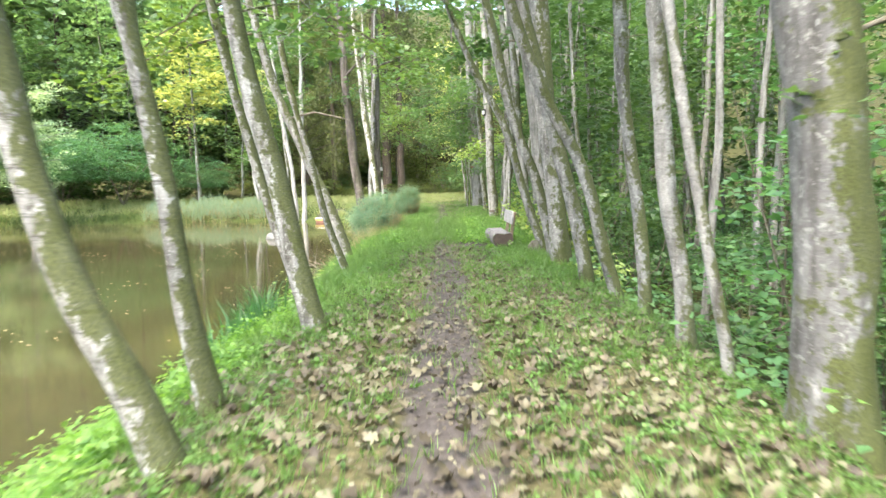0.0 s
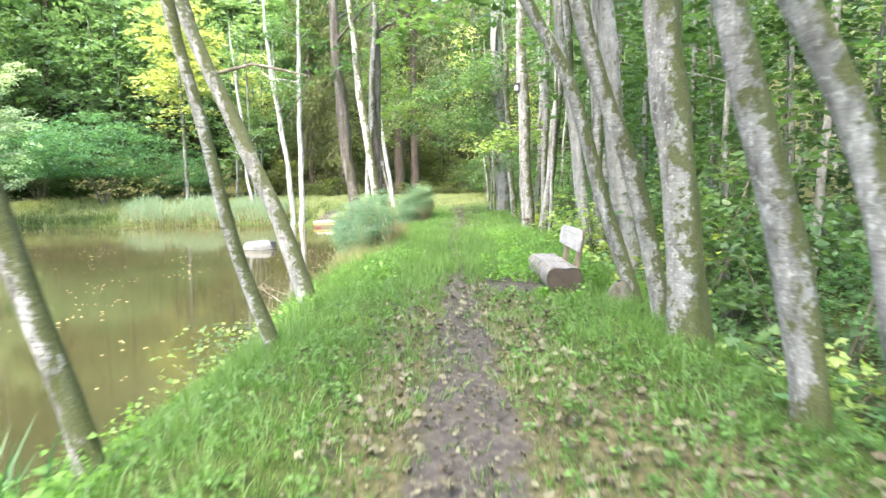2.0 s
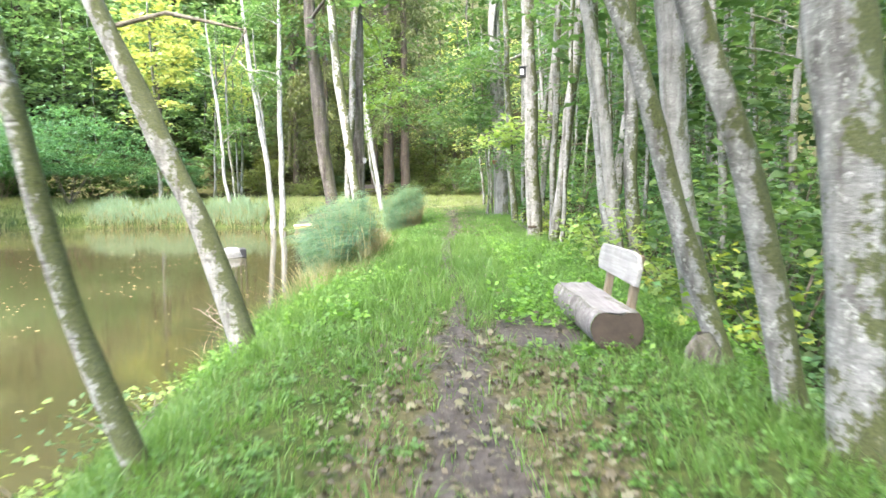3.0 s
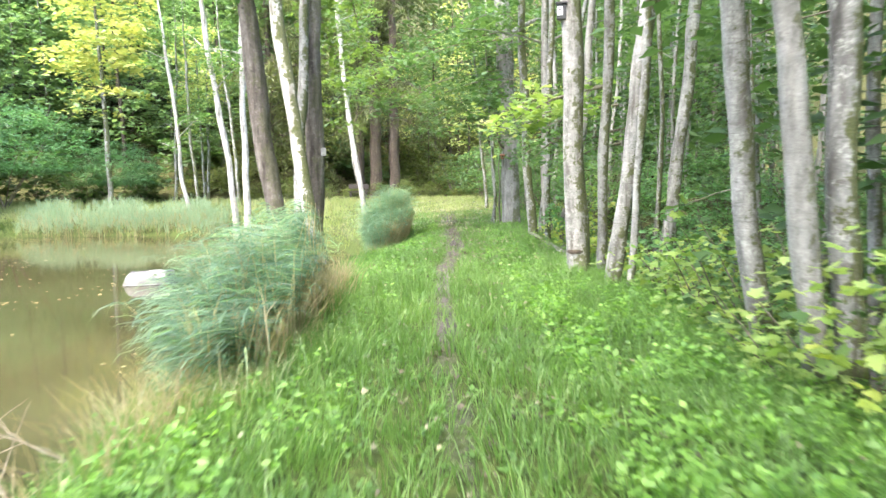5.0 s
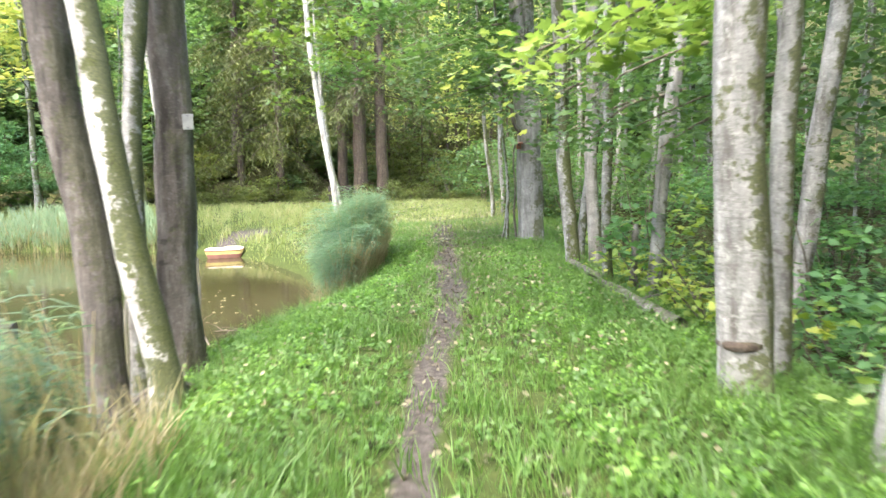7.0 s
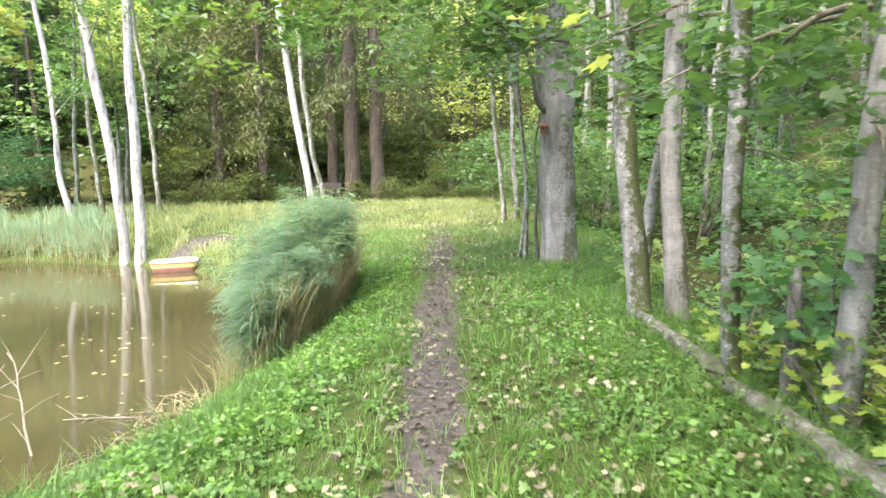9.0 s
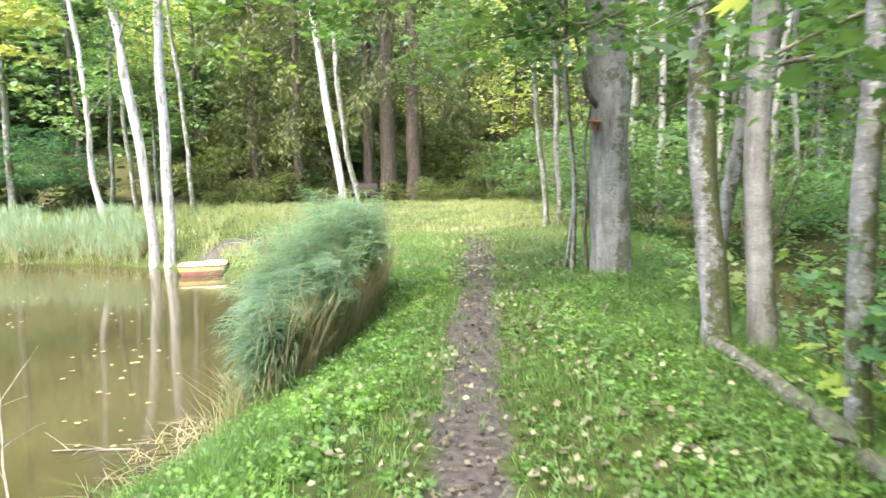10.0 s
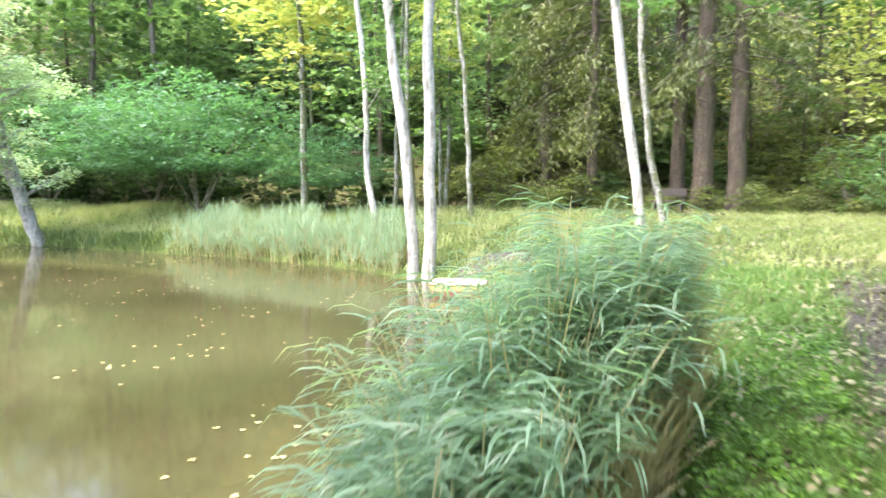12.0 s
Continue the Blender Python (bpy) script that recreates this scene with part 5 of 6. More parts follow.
def nest_box():
    base = thing("nest_box", (1.30, 37.22, 2.24), "small red-brown wooden nest box on a beech trunk", "nest box")
    body = part("body", from_bm("body", box_bm((0.10, 0.10, 0.13), 0.006, (0, 0, -0.02)), RED_WOOD), base)
    bm = box_bm((0.18, 0.16, 0.022), 0.005, (0, -0.02, 0.055))
    bmesh.ops.rotate(bm, verts=bm.verts, cent=(0, 0, 0.055), matrix=Matrix.Rotation(radians(14), 3, "X"))
    part("roof", from_bm("roof", bm, RED_WOOD), base)
    # A black disc on the front stands in for the shade inside the entrance.
    bm = bmesh.new()
    bmesh.ops.create_cone(bm, cap_ends=True, segments=14, radius1=0.02, radius2=0.02, depth=0.006)
    bmesh.ops.rotate(bm, verts=bm.verts, cent=(0, 0, 0), matrix=Matrix.Rotation(radians(90), 3, "X"))
    bmesh.ops.translate(bm, vec=(0, -0.052, 0.0), verts=bm.verts)
    part("hole", from_bm("hole", bm, BLACK), body)


def hull_mesh(name, length, rings, material, blunt=0.3, taper=0.12):
    """A small blunt boat's skin: rings of (height, half width, overhang) joined one after the other."""
    v, f, k = [], [], 32
    for z, w, o in rings:
        for j in range(k):
            a = 2 * math.pi * j / k
            c, s = math.cos(a), math.sin(a)
            x = (length / 2 + o) * math.copysign(abs(c) ** blunt, c)
            y = w * math.copysign(abs(s) ** blunt, s) * (1 - taper * (0.5 + c / 2) ** 2)
            v.append((x, y, z + 0.04 * max(0, c) ** 3))
    for i in range(len(rings) - 1):
        for j in range(k):
            f.append((i * k + j, i * k + (j + 1) % k, (i + 1) * k + (j + 1) % k, (i + 1) * k + j))
    return raw_mesh(name, v, f, material)


def rowing_boat():
    base = thing("rowing_boat", (-8.45, 45.35, WATER_Z - 0.08), "small blunt boat with cream deck, yellow sides and faded red hull", "boat")
    base.rotation_euler = (0, 0, radians(20))
    part("hull", hull_mesh("hull", 1.25, [(0.0, 0.30, -0.12), (0.08, 0.36, -0.05), (0.22, 0.40, 0.0)], RED_HULL), base, "faded red lower hull")
    part("band", hull_mesh("band", 1.25, [(0.22, 0.405, 0.004), (0.34, 0.43, 0.03)], YELLOW_HULL), base, "yellow upper hull")
    part("rubbing_strip", hull_mesh("rubbing_strip", 1.25, [(0.335, 0.43, 0.03), (0.345, 0.45, 0.05), (0.365, 0.45, 0.05), (0.375, 0.42, 0.02)], RED_WOOD), base, "dark orange rubbing strip")
    part("deck", hull_mesh("deck", 1.25, [(0.372, 0.425, 0.025), (0.405, 0.36, -0.06), (0.42, 0.2, -0.25), (0.42, 0.01, -0.58)], CREAM), base, "cream deck")
    part("thwart", from_bm("thwart", box_bm((0.2, 0.56, 0.035), 0.01, (0.15, 0, 0.425)), YELLOW_HULL), base)
    v, f = tube([(0.62, 0.1, 0.40), (1.0, 0.25, 0.36), (1.5, 0.5, 0.42)], [0.012, 0.012, 0.012], 6)
    part("mooring_rope", raw_mesh("mooring_rope", v, f, TWIG), base, "thin mooring rope")


def float_box():
    base = thing("upturned_dinghy", (-8.2, 32.4, WATER_Z - 0.06), "pale grey upturned dinghy with a dark open end on the pond", "boat")
    base.rotation_euler = (0, 0, radians(24))
    part("hull", hull_mesh("hull", 1.1, [(0.0, 0.38, 0.02), (0.10, 0.38, 0.02), (0.24, 0.35, -0.02), (0.33, 0.27, -0.10), (0.37, 0.14, -0.24), (0.375, 0.01, -0.5)], FLOAT_GREY, 0.55, -0.15), base)
    part("rim", hull_mesh("rim", 1.1, [(0.05, 0.385, 0.025), (0.06, 0.405, 0.045), (0.09, 0.405, 0.045), (0.10, 0.385, 0.025)], FLOAT_GREY, 0.55, -0.15), base)
    bm = box_bm((0.22, 0.60, 0.30), 0.03, (0.56, 0, 0.2), 0.006, 5)
    part("stern", from_bm("stern", bm, BLACK), base, "dark open stern")
    part("skeg", from_bm("skeg", box_bm((0.7, 0.03, 0.035), 0.008, (-0.05, 0, 0.385)), FLOAT_GREY), base)


def rustic_bench(x, y):
    base = thing("garden_bench", on_land(x, y), "dark wooden bench under the spruces", "bench")
    part("seat", from_bm("seat", box_bm((1.3, 0.38, 0.06), 0.01, (0, 0, 0.45)), DARK_WOOD), base)
    part("backrest", from_bm("backrest", box_bm((1.3, 0.05, 0.3), 0.01, (0, 0.2, 0.78)), DARK_WOOD), base)
    for dx in (-0.5, 0.5):
        part("leg", from_bm("leg", box_bm((0.09, 0.36, 0.44), 0.01, (dx, 0, 0.20)), DARK_WOOD), base)
        part("post", from_bm("post", box_bm((0.07, 0.06, 0.95), 0.01, (dx, 0.24, 0.46)), DARK_WOOD), base)


trail_camera()
sign_board()
nest_box()
rowing_boat()
float_box()
rustic_bench(-6.7, 58.9)


# ---- reeds ----
def reed_clump(name, label, inside, x0, x1, y0, y1, stems, tall, seed, drift=(-0.28, -0.05), leaf=0.42, per=11, green=None, rim=None, low=0.2, upright=False, front=0.82):
    """Stems with arching leaves; rim gives 0 in the middle of the clump and 1 at its edge, bare is the side without leaves low down."""
    rng = np.random.default_rng(seed)
    xy = np.column_stack([rng.uniform(x0, x1, stems * 5), rng.uniform(y0, y1, stems * 5)])
    xy = xy[[inside(x, y) for x, y in xy]][:stems]
    n = len(xy)
    foot = lay(xy)
    foot[:, 2] = np.maximum(foot[:, 2], WATER_Z - 0.1)
    h = tall * rng.uniform(0.45 if upright else 0.66, 1.08, n) * (1 + (0.4 if upright else 0.16) * ripple(xy[:, 0], xy[:, 1], 0.7, 24))
    bare = np.full(n, low)
    if rim:
        cx, cy, rx, ry = rim
        e = np.hypot((xy[:, 0] - cx) / rx, (xy[:, 1] - cy) / ry)
        h = h * (1 - 0.22 * ease(0.35, 1.1, e)) * (front + (1 - front) * ease(cy - ry, cy + (0.4 if front < 0.7 else -0.1) * ry, xy[:, 1]))
        bare = low + 0.46 * ease(-0.25, 0.5, (xy[:, 0] - cx) / rx) * ease(-0.95, -0.5, (xy[:, 1] - cy) / ry)
    lean = np.column_stack([rng.normal(drift[0], 0.12, n), rng.normal(drift[1], 0.12, n), np.zeros(n)])
    if rim:
        lean[:, 0] += 0.07 + 0.18 * np.clip((xy[:, 0] - cx) / rx, -1.2, 1.2)
    base = thing(name, (0, 0, 0), label, "reeds")
    part("straw", tagged_mesh(stalks(foot, h, lean, 0.007), STRAW), base, "dry straw-coloured stems")
    old = foot[rng.integers(0, n, n)]
    old = old + np.column_stack([rng.normal(0, 0.06, n), rng.normal(0, 0.06, n), rng.uniform(0.0, 0.4, n)])
    part("dry_leaves", tagged_mesh(blades(rng, old, rng.uniform(0.3, 0.65, n) * tall / 1.6, 0.018, 0.7, (0.1, drift[1])), STRAW), base, "dry bent leaves")
    q = bare[:, None] + (0.98 - bare[:, None]) * rng.uniform(0.0, 1.0, (n, per)) ** 0.7
    p = foot[:, None] + lean[:, None] * (q ** 2 * h[:, None])[..., None] + np.stack([np.zeros_like(q), np.zeros_like(q), q * h[:, None] * 0.93], -1)
    p = p.reshape(-1, 3) + rng.normal(0, 0.03, (n * per, 3))
    size = leaf * rng.uniform(0.6, 1.25, len(p))
    pale = rng.uniform(0, 1, len(p)) > q.ravel() * 1.35 + 0.05
    part("leaves", tagged_mesh(blades(rng, p[~pale], size[~pale], 0.02, 0.6, drift) if upright else long_leaves(rng, p[~pale], size[~pale], drift), green or REED), base, "grey-green wind-bent leaves")
    part("lower_leaves", tagged_mesh(long_leaves(rng, p[pale], size[pale], (drift[0], drift[1] - 0.1), 0.6), SEDGE), base, "pale withering lower leaves")
    for o in base.children:
        tagged(o, kind="stuff")
    return base


def stalks(foot, h, lean, wide):
    """Thin bent stems that follow their leaves' lean."""
    q = np.array([0.0, 0.35, 0.7, 1.0])
    n = len(foot)
    mid = foot[:, None] + lean[:, None] * (q[None] ** 2 * h[:, None])[..., None]
    mid[..., 2] += q[None] * h[:, None] * 0.93
    a = np.arange(n) * 2.4
    side = np.stack([np.cos(a), np.sin(a), 0 * a], 1)[:, None] * (wide * np.array([1.1, 1.0, 0.7, 0.3]))[None, :, None]
    v = np.stack([mid - side, mid + side], 2).reshape(-1, 3)
    i = np.arange(n)[:, None] * 8
    return v, np.concatenate([i + [k, k + 1, k + 3, k + 2] for k in (0, 2, 4)], 0)


def tagged_mesh(cloud, material):
    return raw_mesh("blades", *cloud, material)


def long_leaves(rng, pos, length, drift, hang=0.0):
    """Narrow arching leaves that all stream with the wind."""
    n = len(pos)
    az = rng.normal(math.atan2(drift[1], drift[0]), 0.75, n)
    d = np.stack([np.cos(az), np.sin(az), np.zeros(n)], 1)
    side = np.stack([-np.sin(az), np.cos(az), rng.normal(0, 0.5, n)], 1)
    side = unit(side)
    l = length[:, None]
    rise, fall = rng.uniform(0.0, 0.6, n)[:, None], rng.uniform(0.1, 0.8, n)[:, None] + hang
    z = np.array([0, 0, 1.0])
    w = rng.uniform(0.005, 0.011, n)[:, None] * 0.5
    a = pos
    b = pos + d * l * 0.4 + z * l * rise * 0.32
    c = pos + d * l * 0.72 + z * l * (rise * 0.35 - fall * 0.15)
    e = pos + d * l * 0.95 + z * l * (rise * 0.2 - fall * 0.5)
    v = np.stack([a - side * w, a + side * w, b - side * w * 1.5, b + side * w * 1.5, c - side * w * 1.2, c + side * w * 1.2, e], 1).reshape(-1, 3)
    i = np.arange(n)[:, None] * 7
    f = np.concatenate([i + [0, 1, 3], i + [0, 3, 2], i + [2, 3, 5], i + [2, 5, 4], i + [4, 5, 6]], 0)
    return v, f


def oval(cx, cy, rx, ry, turn=0.0):
    c, s = math.cos(turn), math.sin(turn)
    return lambda x, y: (((x - cx) * c + (y - cy) * s) / rx) ** 2 + (((y - cy) * c - (x - cx) * s) / ry) ** 2 < 1 + 0.25 * math.sin(5 * y + 3 * x)


reed_clump("reed_clump", "dense wind-bent clump of grey-green reeds on the dam bank", oval(-2.2, 22.8, 0.5, 3.1, 0.13), -4.2, -1.2, 18.5, 26.5, 800, 1.6, 501, (-0.2, -0.05), 0.36, 15, rim=(-2.2, 22.8, 0.55, 3.2), low=0.1, front=0.62)
reed_clump("reed_clump", "tall rounded clump of grey-green reeds with straw stems", oval(-2.24, 35.4, 0.40, 2.3, 0.06), -3.6, -1.2, 31.5, 38.6, 1350, 1.84, 502, (-0.08, -0.03), 0.30, 24, rim=(-2.24, 35.4, 0.42, 2.4), front=0.72)
reed_clump("reed_bed", "pale strip of upright reeds along the far bank", lambda x, y: -0.2 < float(to_shore(x, y)) < 1.9 + 0.8 * math.sin(x * 1.7) and ripple(x, y, 1.1, 33) > -0.42, -22, -11.2, 46.0, 52, 1500, 0.95, 503, (-0.08, 0.0), 0.3, 8, PALE_REED, low=0.4, upright=True)

for cx, cy, rx, ry, s in ((-2.2, 22.8, 0.55, 3.2, 511), (-2.30, 35.4, 0.46, 2.4, 512)):
    r2 = np.random.default_rng(s)
    a = r2.uniform(0, 6.3, 3600)
    k = r2.normal(1.0, 0.14, 3600)
    xy = np.column_stack([cx + rx * k * np.cos(a), cy + ry * k * np.sin(a)])
    xy = xy[(to_shore(xy[:, 0], xy[:, 1]) > 0.02) & ~((np.abs(xy[:, 1] - 26.1) < 1.0) & (xy[:, 0] > -2.6))]
    n = len(xy)
    thing("dry_grass", (0, 0, 0), "pale dry grass and straw leaning out round the reeds", "grass", kind="stuff", mesh=raw_mesh("dry_grass", *blades(r2, lay(xy[: n // 2], -0.02), r2.uniform(0.25, 0.75, n // 2), 0.013, 0.7, (0.05, -0.08)), STRAW))
    thing("long_grass", (0, 0, 0), "long green grass round the foot of the reeds", "grass", kind="stuff", mesh=raw_mesh("long_grass", *blades(r2, lay(xy[n // 2 :], -0.02), r2.uniform(0.2, 0.55, n - n // 2), 0.012, 0.9, (0.15, -0.08)), GRASS))

for cx, cy, rx, ry, n, s in ((-2.2, 22.8, 0.5, 3.0, 900, 521), (-2.22, 35.4, 0.45, 2.2, 2600, 522)):
    r2 = np.random.default_rng(s)
    a = r2.uniform(-1.35, 1.1, n)
    k = r2.normal(1.02, 0.09, n)
    xy = np.column_stack([cx + rx * k * np.cos(a), cy + ry * k * np.sin(a)])
    lean = np.column_stack([r2.normal(0.0, 0.2, n), r2.normal(-0.02, 0.24, n), np.zeros(n)]) * (1.2 if n < 2000 else 1.0)
    thing("dead_reeds", (0, 0, 0), "standing dead reed stalks in straw and pale brown", "reeds", kind="stuff", mesh=raw_mesh("dead_reeds", *stalks(lay(xy, -0.03), r2.uniform(0.35, 1.1, n) * (0.62 if n < 2000 else 1.0), lean, 0.006), STRAW))

# tangle of pale sedge between the first reeds and the grass
r2 = np.random.default_rng(531)
yy = r2.uniform(19.6, 25.4, 3600)
xy = np.column_stack([-1.6 - 0.12 * (yy - 19.6) + r2.normal(0, 0.17, 3600), yy])
for half, stuff, word in ((slice(0, 2500), SEDGE, "pale green"), (slice(2500, 3600), STRAW, "straw-coloured")):
    n = len(xy[half])
    thing("sedge_tangle", (0, 0, 0), "tangled %s sedge beside the reeds" % word, "grass", kind="stuff", mesh=raw_mesh("sedge_tangle", *blades(r2, lay(xy[half], -0.02), r2.uniform(0.2, 0.6, n), 0.009, 1.1, (-0.15, -0.1), 0.75), stuff))

# broken straw at the water's edge in front of the tall reeds
rng = np.random.default_rng(31)
xy = np.column_stack([rng.uniform(-3.5, -2.3, 420), rng.uniform(32.0, 34.0, 420)])
p = np.column_stack([xy, np.maximum(land(xy[:, 0], xy[:, 1]), WATER_Z) + 0.02])
thing("broken_reeds", (0, 0, 0), "broken straw-coloured reed stems at the water's edge", "reeds", kind="stuff", mesh=raw_mesh("broken_reeds", *blades(rng, p, rng.uniform(0.2, 0.55, 420), 0.014, 1.5, (0, 0), 0.16), STRAW))
xy = np.column_stack([rng.uniform(-3.6, -2.5, 90), rng.uniform(18.2, 20.6, 90)])
p = np.column_stack([xy, np.maximum(land(xy[:, 0], xy[:, 1]), WATER_Z) + 0.02])
thing("broken_reeds", (0, 0, 0), "thin dry stalks leaning over the water", "reeds", kind="stuff", mesh=raw_mesh("broken_reeds", *blades(rng, p, rng.uniform(0.4, 0.9, 90), 0.010, 1.4, (-0.2, 0), 0.6), STRAW))


def dead_branch(x, y, z, az, length, rise, seed, twigs=6):
    """A bare fallen branch with forked twigs, lying in the water's edge."""
    r3 = np.random.default_rng(seed)
    base = thing("dead_branch", (x, y, z), "bare pale dead branch with forked twigs in the water's edge", "branch", "dead branches by the bank")
    lp = limb_path(r3, (0, 0, 0), az, length, rise, 0.05)
    limb = part("limb", raw_mesh("limb", *tube(lp, np.linspace(0.013, 0.005, 9), 7, 0.1, seed), DRIFTWOOD), base)
    for k in range(twigs):
        foot = lp[r3.integers(1, 8)]
        tp = limb_path(r3, foot, az + r3.normal(0, 0.8), length * r3.uniform(0.25, 0.55), rise + r3.normal(0.1, 0.5), 0.1)
        part("twig", raw_mesh("twig", *tube(tp, np.linspace(0.006, 0.002, 9), 5), DRIFTWOOD), limb)


for k, (x, y, az, l, rise) in enumerate([(-3.7, 20.4, 2.5, 1.3, 0.35), (-3.6, 21.2, 2.9, 1.1, 0.3), (-4.1, 32.2, 2.3, 1.2, 0.75), (-4.3, 31.6, 1.9, 1.1, 0.8), (-3.9, 31.4, 2.7, 0.9, 0.5), (-3.4, 33.3, 3.3, 1.0, 0.12)]):
    dead_branch(x, y, WATER_Z - 0.03, az, l, rise, 700 + k)
# iris tufts on the bank
for x, y, n in ((-2.35, 9.0, 130), (-2.45, 8.3, 60), (-2.5, 9.8, 60)):
    p = lay(np.column_stack([rng.normal(x, 0.16, n), rng.normal(y, 0.2, n)]))
    thing("iris_tuft", (0, 0, 0), "tuft of long green iris blades on the bank", "plant", "iris tufts", mesh=raw_mesh("iris_tuft", *blades(rng, p, rng.uniform(0.35, 0.75, n), 0.025, 0.7), IRIS))


# ---- grass, weeds and leaves ----
def field(rng, n, x0, x1, y0, y1, chance):
    xy = np.column_stack([rng.uniform(x0, x1, n), rng.uniform(y0, y1, n)])
    return xy[rng.uniform(0, 1, n) < chance(xy[:, 0], xy[:, 1])]


def patchy(x, y, s, seed, a=-0.3, b=0.4):
    return ease(a, b, ripple(x, y, s, seed) + 0.35 * ripple(x, y, s * 0.3, seed + 50))


def grass_chance(x, y):
    bare = 1 - trail_at(x, y)
    leafy = 1 - 0.15 * litter_at(x, y)
    right = (1 - ease(2.2, 3.6, x) * (1 - ease(40, 46, y))) * (1 - 0.55 * ease(0.9, 1.6, x) * (1 - ease(10, 14, y)))
    return np.clip(bare * leafy * right * (to_shore(x, y) > 0.05) * (0.55 + 0.45 * patchy(x, y, 1.3, 11)), 0, 1)


def tufts_of(rng, xy, each, wide):
    """Blades that share a foot: their places and the way each leans out of its tuft."""
    off = rng.normal(0, 1, (len(xy), each, 2))
    sway = rng.normal(0, 0.28, (len(xy), 1, 2))
    out = np.concatenate([off * 0.3 + sway, np.zeros((len(xy), each, 1))], -1)
    return (xy[:, None] + off * wide).reshape(-1, 2), out.reshape(-1, 3)


rng = np.random.default_rng(41)
xy = field(rng, 42000, -3.5, 3.6, 0.5, 44, grass_chance)
lush = ease(14.5, 17.5, xy[:, 1]) * (1 - ease(24, 27, xy[:, 1]))
tall = (0.07 + 0.11 * lush + 0.06 * patchy(xy[:, 0], xy[:, 1], 1.6, 12) + 0.06 * ease(1.0, 1.8, np.abs(xy[:, 0])) + 0.02 * ease(26, 28, xy[:, 1])) * rng.uniform(0.55, 1.5, len(xy))
xy, out = tufts_of(rng, xy, 7, 0.035)
tall = np.repeat(tall, 7) * rng.uniform(0.5, 1.25, len(xy))
near = to_shore(xy[:, 0], xy[:, 1]) > 0.03
xy, out, tall = xy[near], out[near], tall[near]
tagged(new("grass", raw_mesh("grass", *blades(rng, lay(xy, -0.01), tall, rng.uniform(0.005, 0.010, len(xy)), 0.45, out), GRASS)), "lush green grass tufts on the dam", "grass", kind="stuff")


def meadow_chance(x, y):
    d = to_shore(x, y)
    return np.clip((d > 0.1) * (y > 38) * (1 - ease(57, 60.5, y - 3 * ease(-14, -6, x) + 5 * ease(15, 22, -x))) * (1 - trail_at(x, y)) * (0.45 + 0.55 * patchy(x, y, 2.5, 13)), 0, 1)


xy = field(rng, 190000, -42, 4.5, 40, 64, meadow_chance)
xy = xy[rng.uniform(0, 1, len(xy)) < np.where(xy[:, 0] > -12, 0.85, 0.7)]
tagged(new("meadow_grass", raw_mesh("meadow_grass", *blades(rng, lay(xy, -0.01), rng.uniform(0.08, 0.24, len(xy)) * (1 + 1.2 * patchy(xy[:, 0], xy[:, 1], 1.6, 25, 0.0, 0.5) * (xy[:, 0] < -11)), 0.018, 0.9), MEADOW)), "sunlit yellowish meadow grass by the far bank", "grass", kind="stuff")


r2 = np.random.default_rng(77)
tufts = spread(r2, 420, -42, -6, 43, 58, lambda x, y: 0.05 < float(to_shore(x, y)) < 8 and (x < -21 or r2.uniform() < 0.35), 0.5)
c = np.repeat(np.array(tufts), 34, 0)
n = len(c)
xy = c + r2.normal(0, 0.17, (n, 2))
tagged(new("sedge_tussocks", raw_mesh("sedge_tussocks", *blades(r2, lay(xy, -0.02), r2.uniform(0.15, 0.55, n), 0.03, 0.9), MEADOW)), "pale olive sedge tussocks on the far bank", "grass", kind="stuff")


# Dark blades added along the waterline stand in for the bank's shaded undercut.
xy = field(r2, 30000, -42, -22, 44, 51, lambda x, y: (to_shore(x, y) > 0) * (to_shore(x, y) < 0.8))
n = len(xy)
tagged(new("bank_sedge", raw_mesh("bank_sedge", *blades(r2, lay(xy, -0.02), r2.uniform(0.15, 0.45, n), 0.03, 1.0, (0, -0.3)), UNDERCUT_SEDGE)), "dark sedge added to darken the far bank's undercut edge", "grass", kind="stuff")


def weed_chance(x, y):
    bare = 1 - np.clip(trail_at(x, y) * 1.4, 0, 1)
    edge = 0.35 + 0.65 * ease(0.4, 1.2, np.abs(x - 0.1))
    along = 0.5 + 0.5 * ease(17, 20, y)
    low = 0.9 + 0.1 * ease(8, 13, y)
    return np.clip(bare * edge * along * low * (0.55 + 0.45 * patchy(x, y, 1.7, 14, -0.5, 0.3)) * (to_shore(x, y) > 0.1), 0, 1)


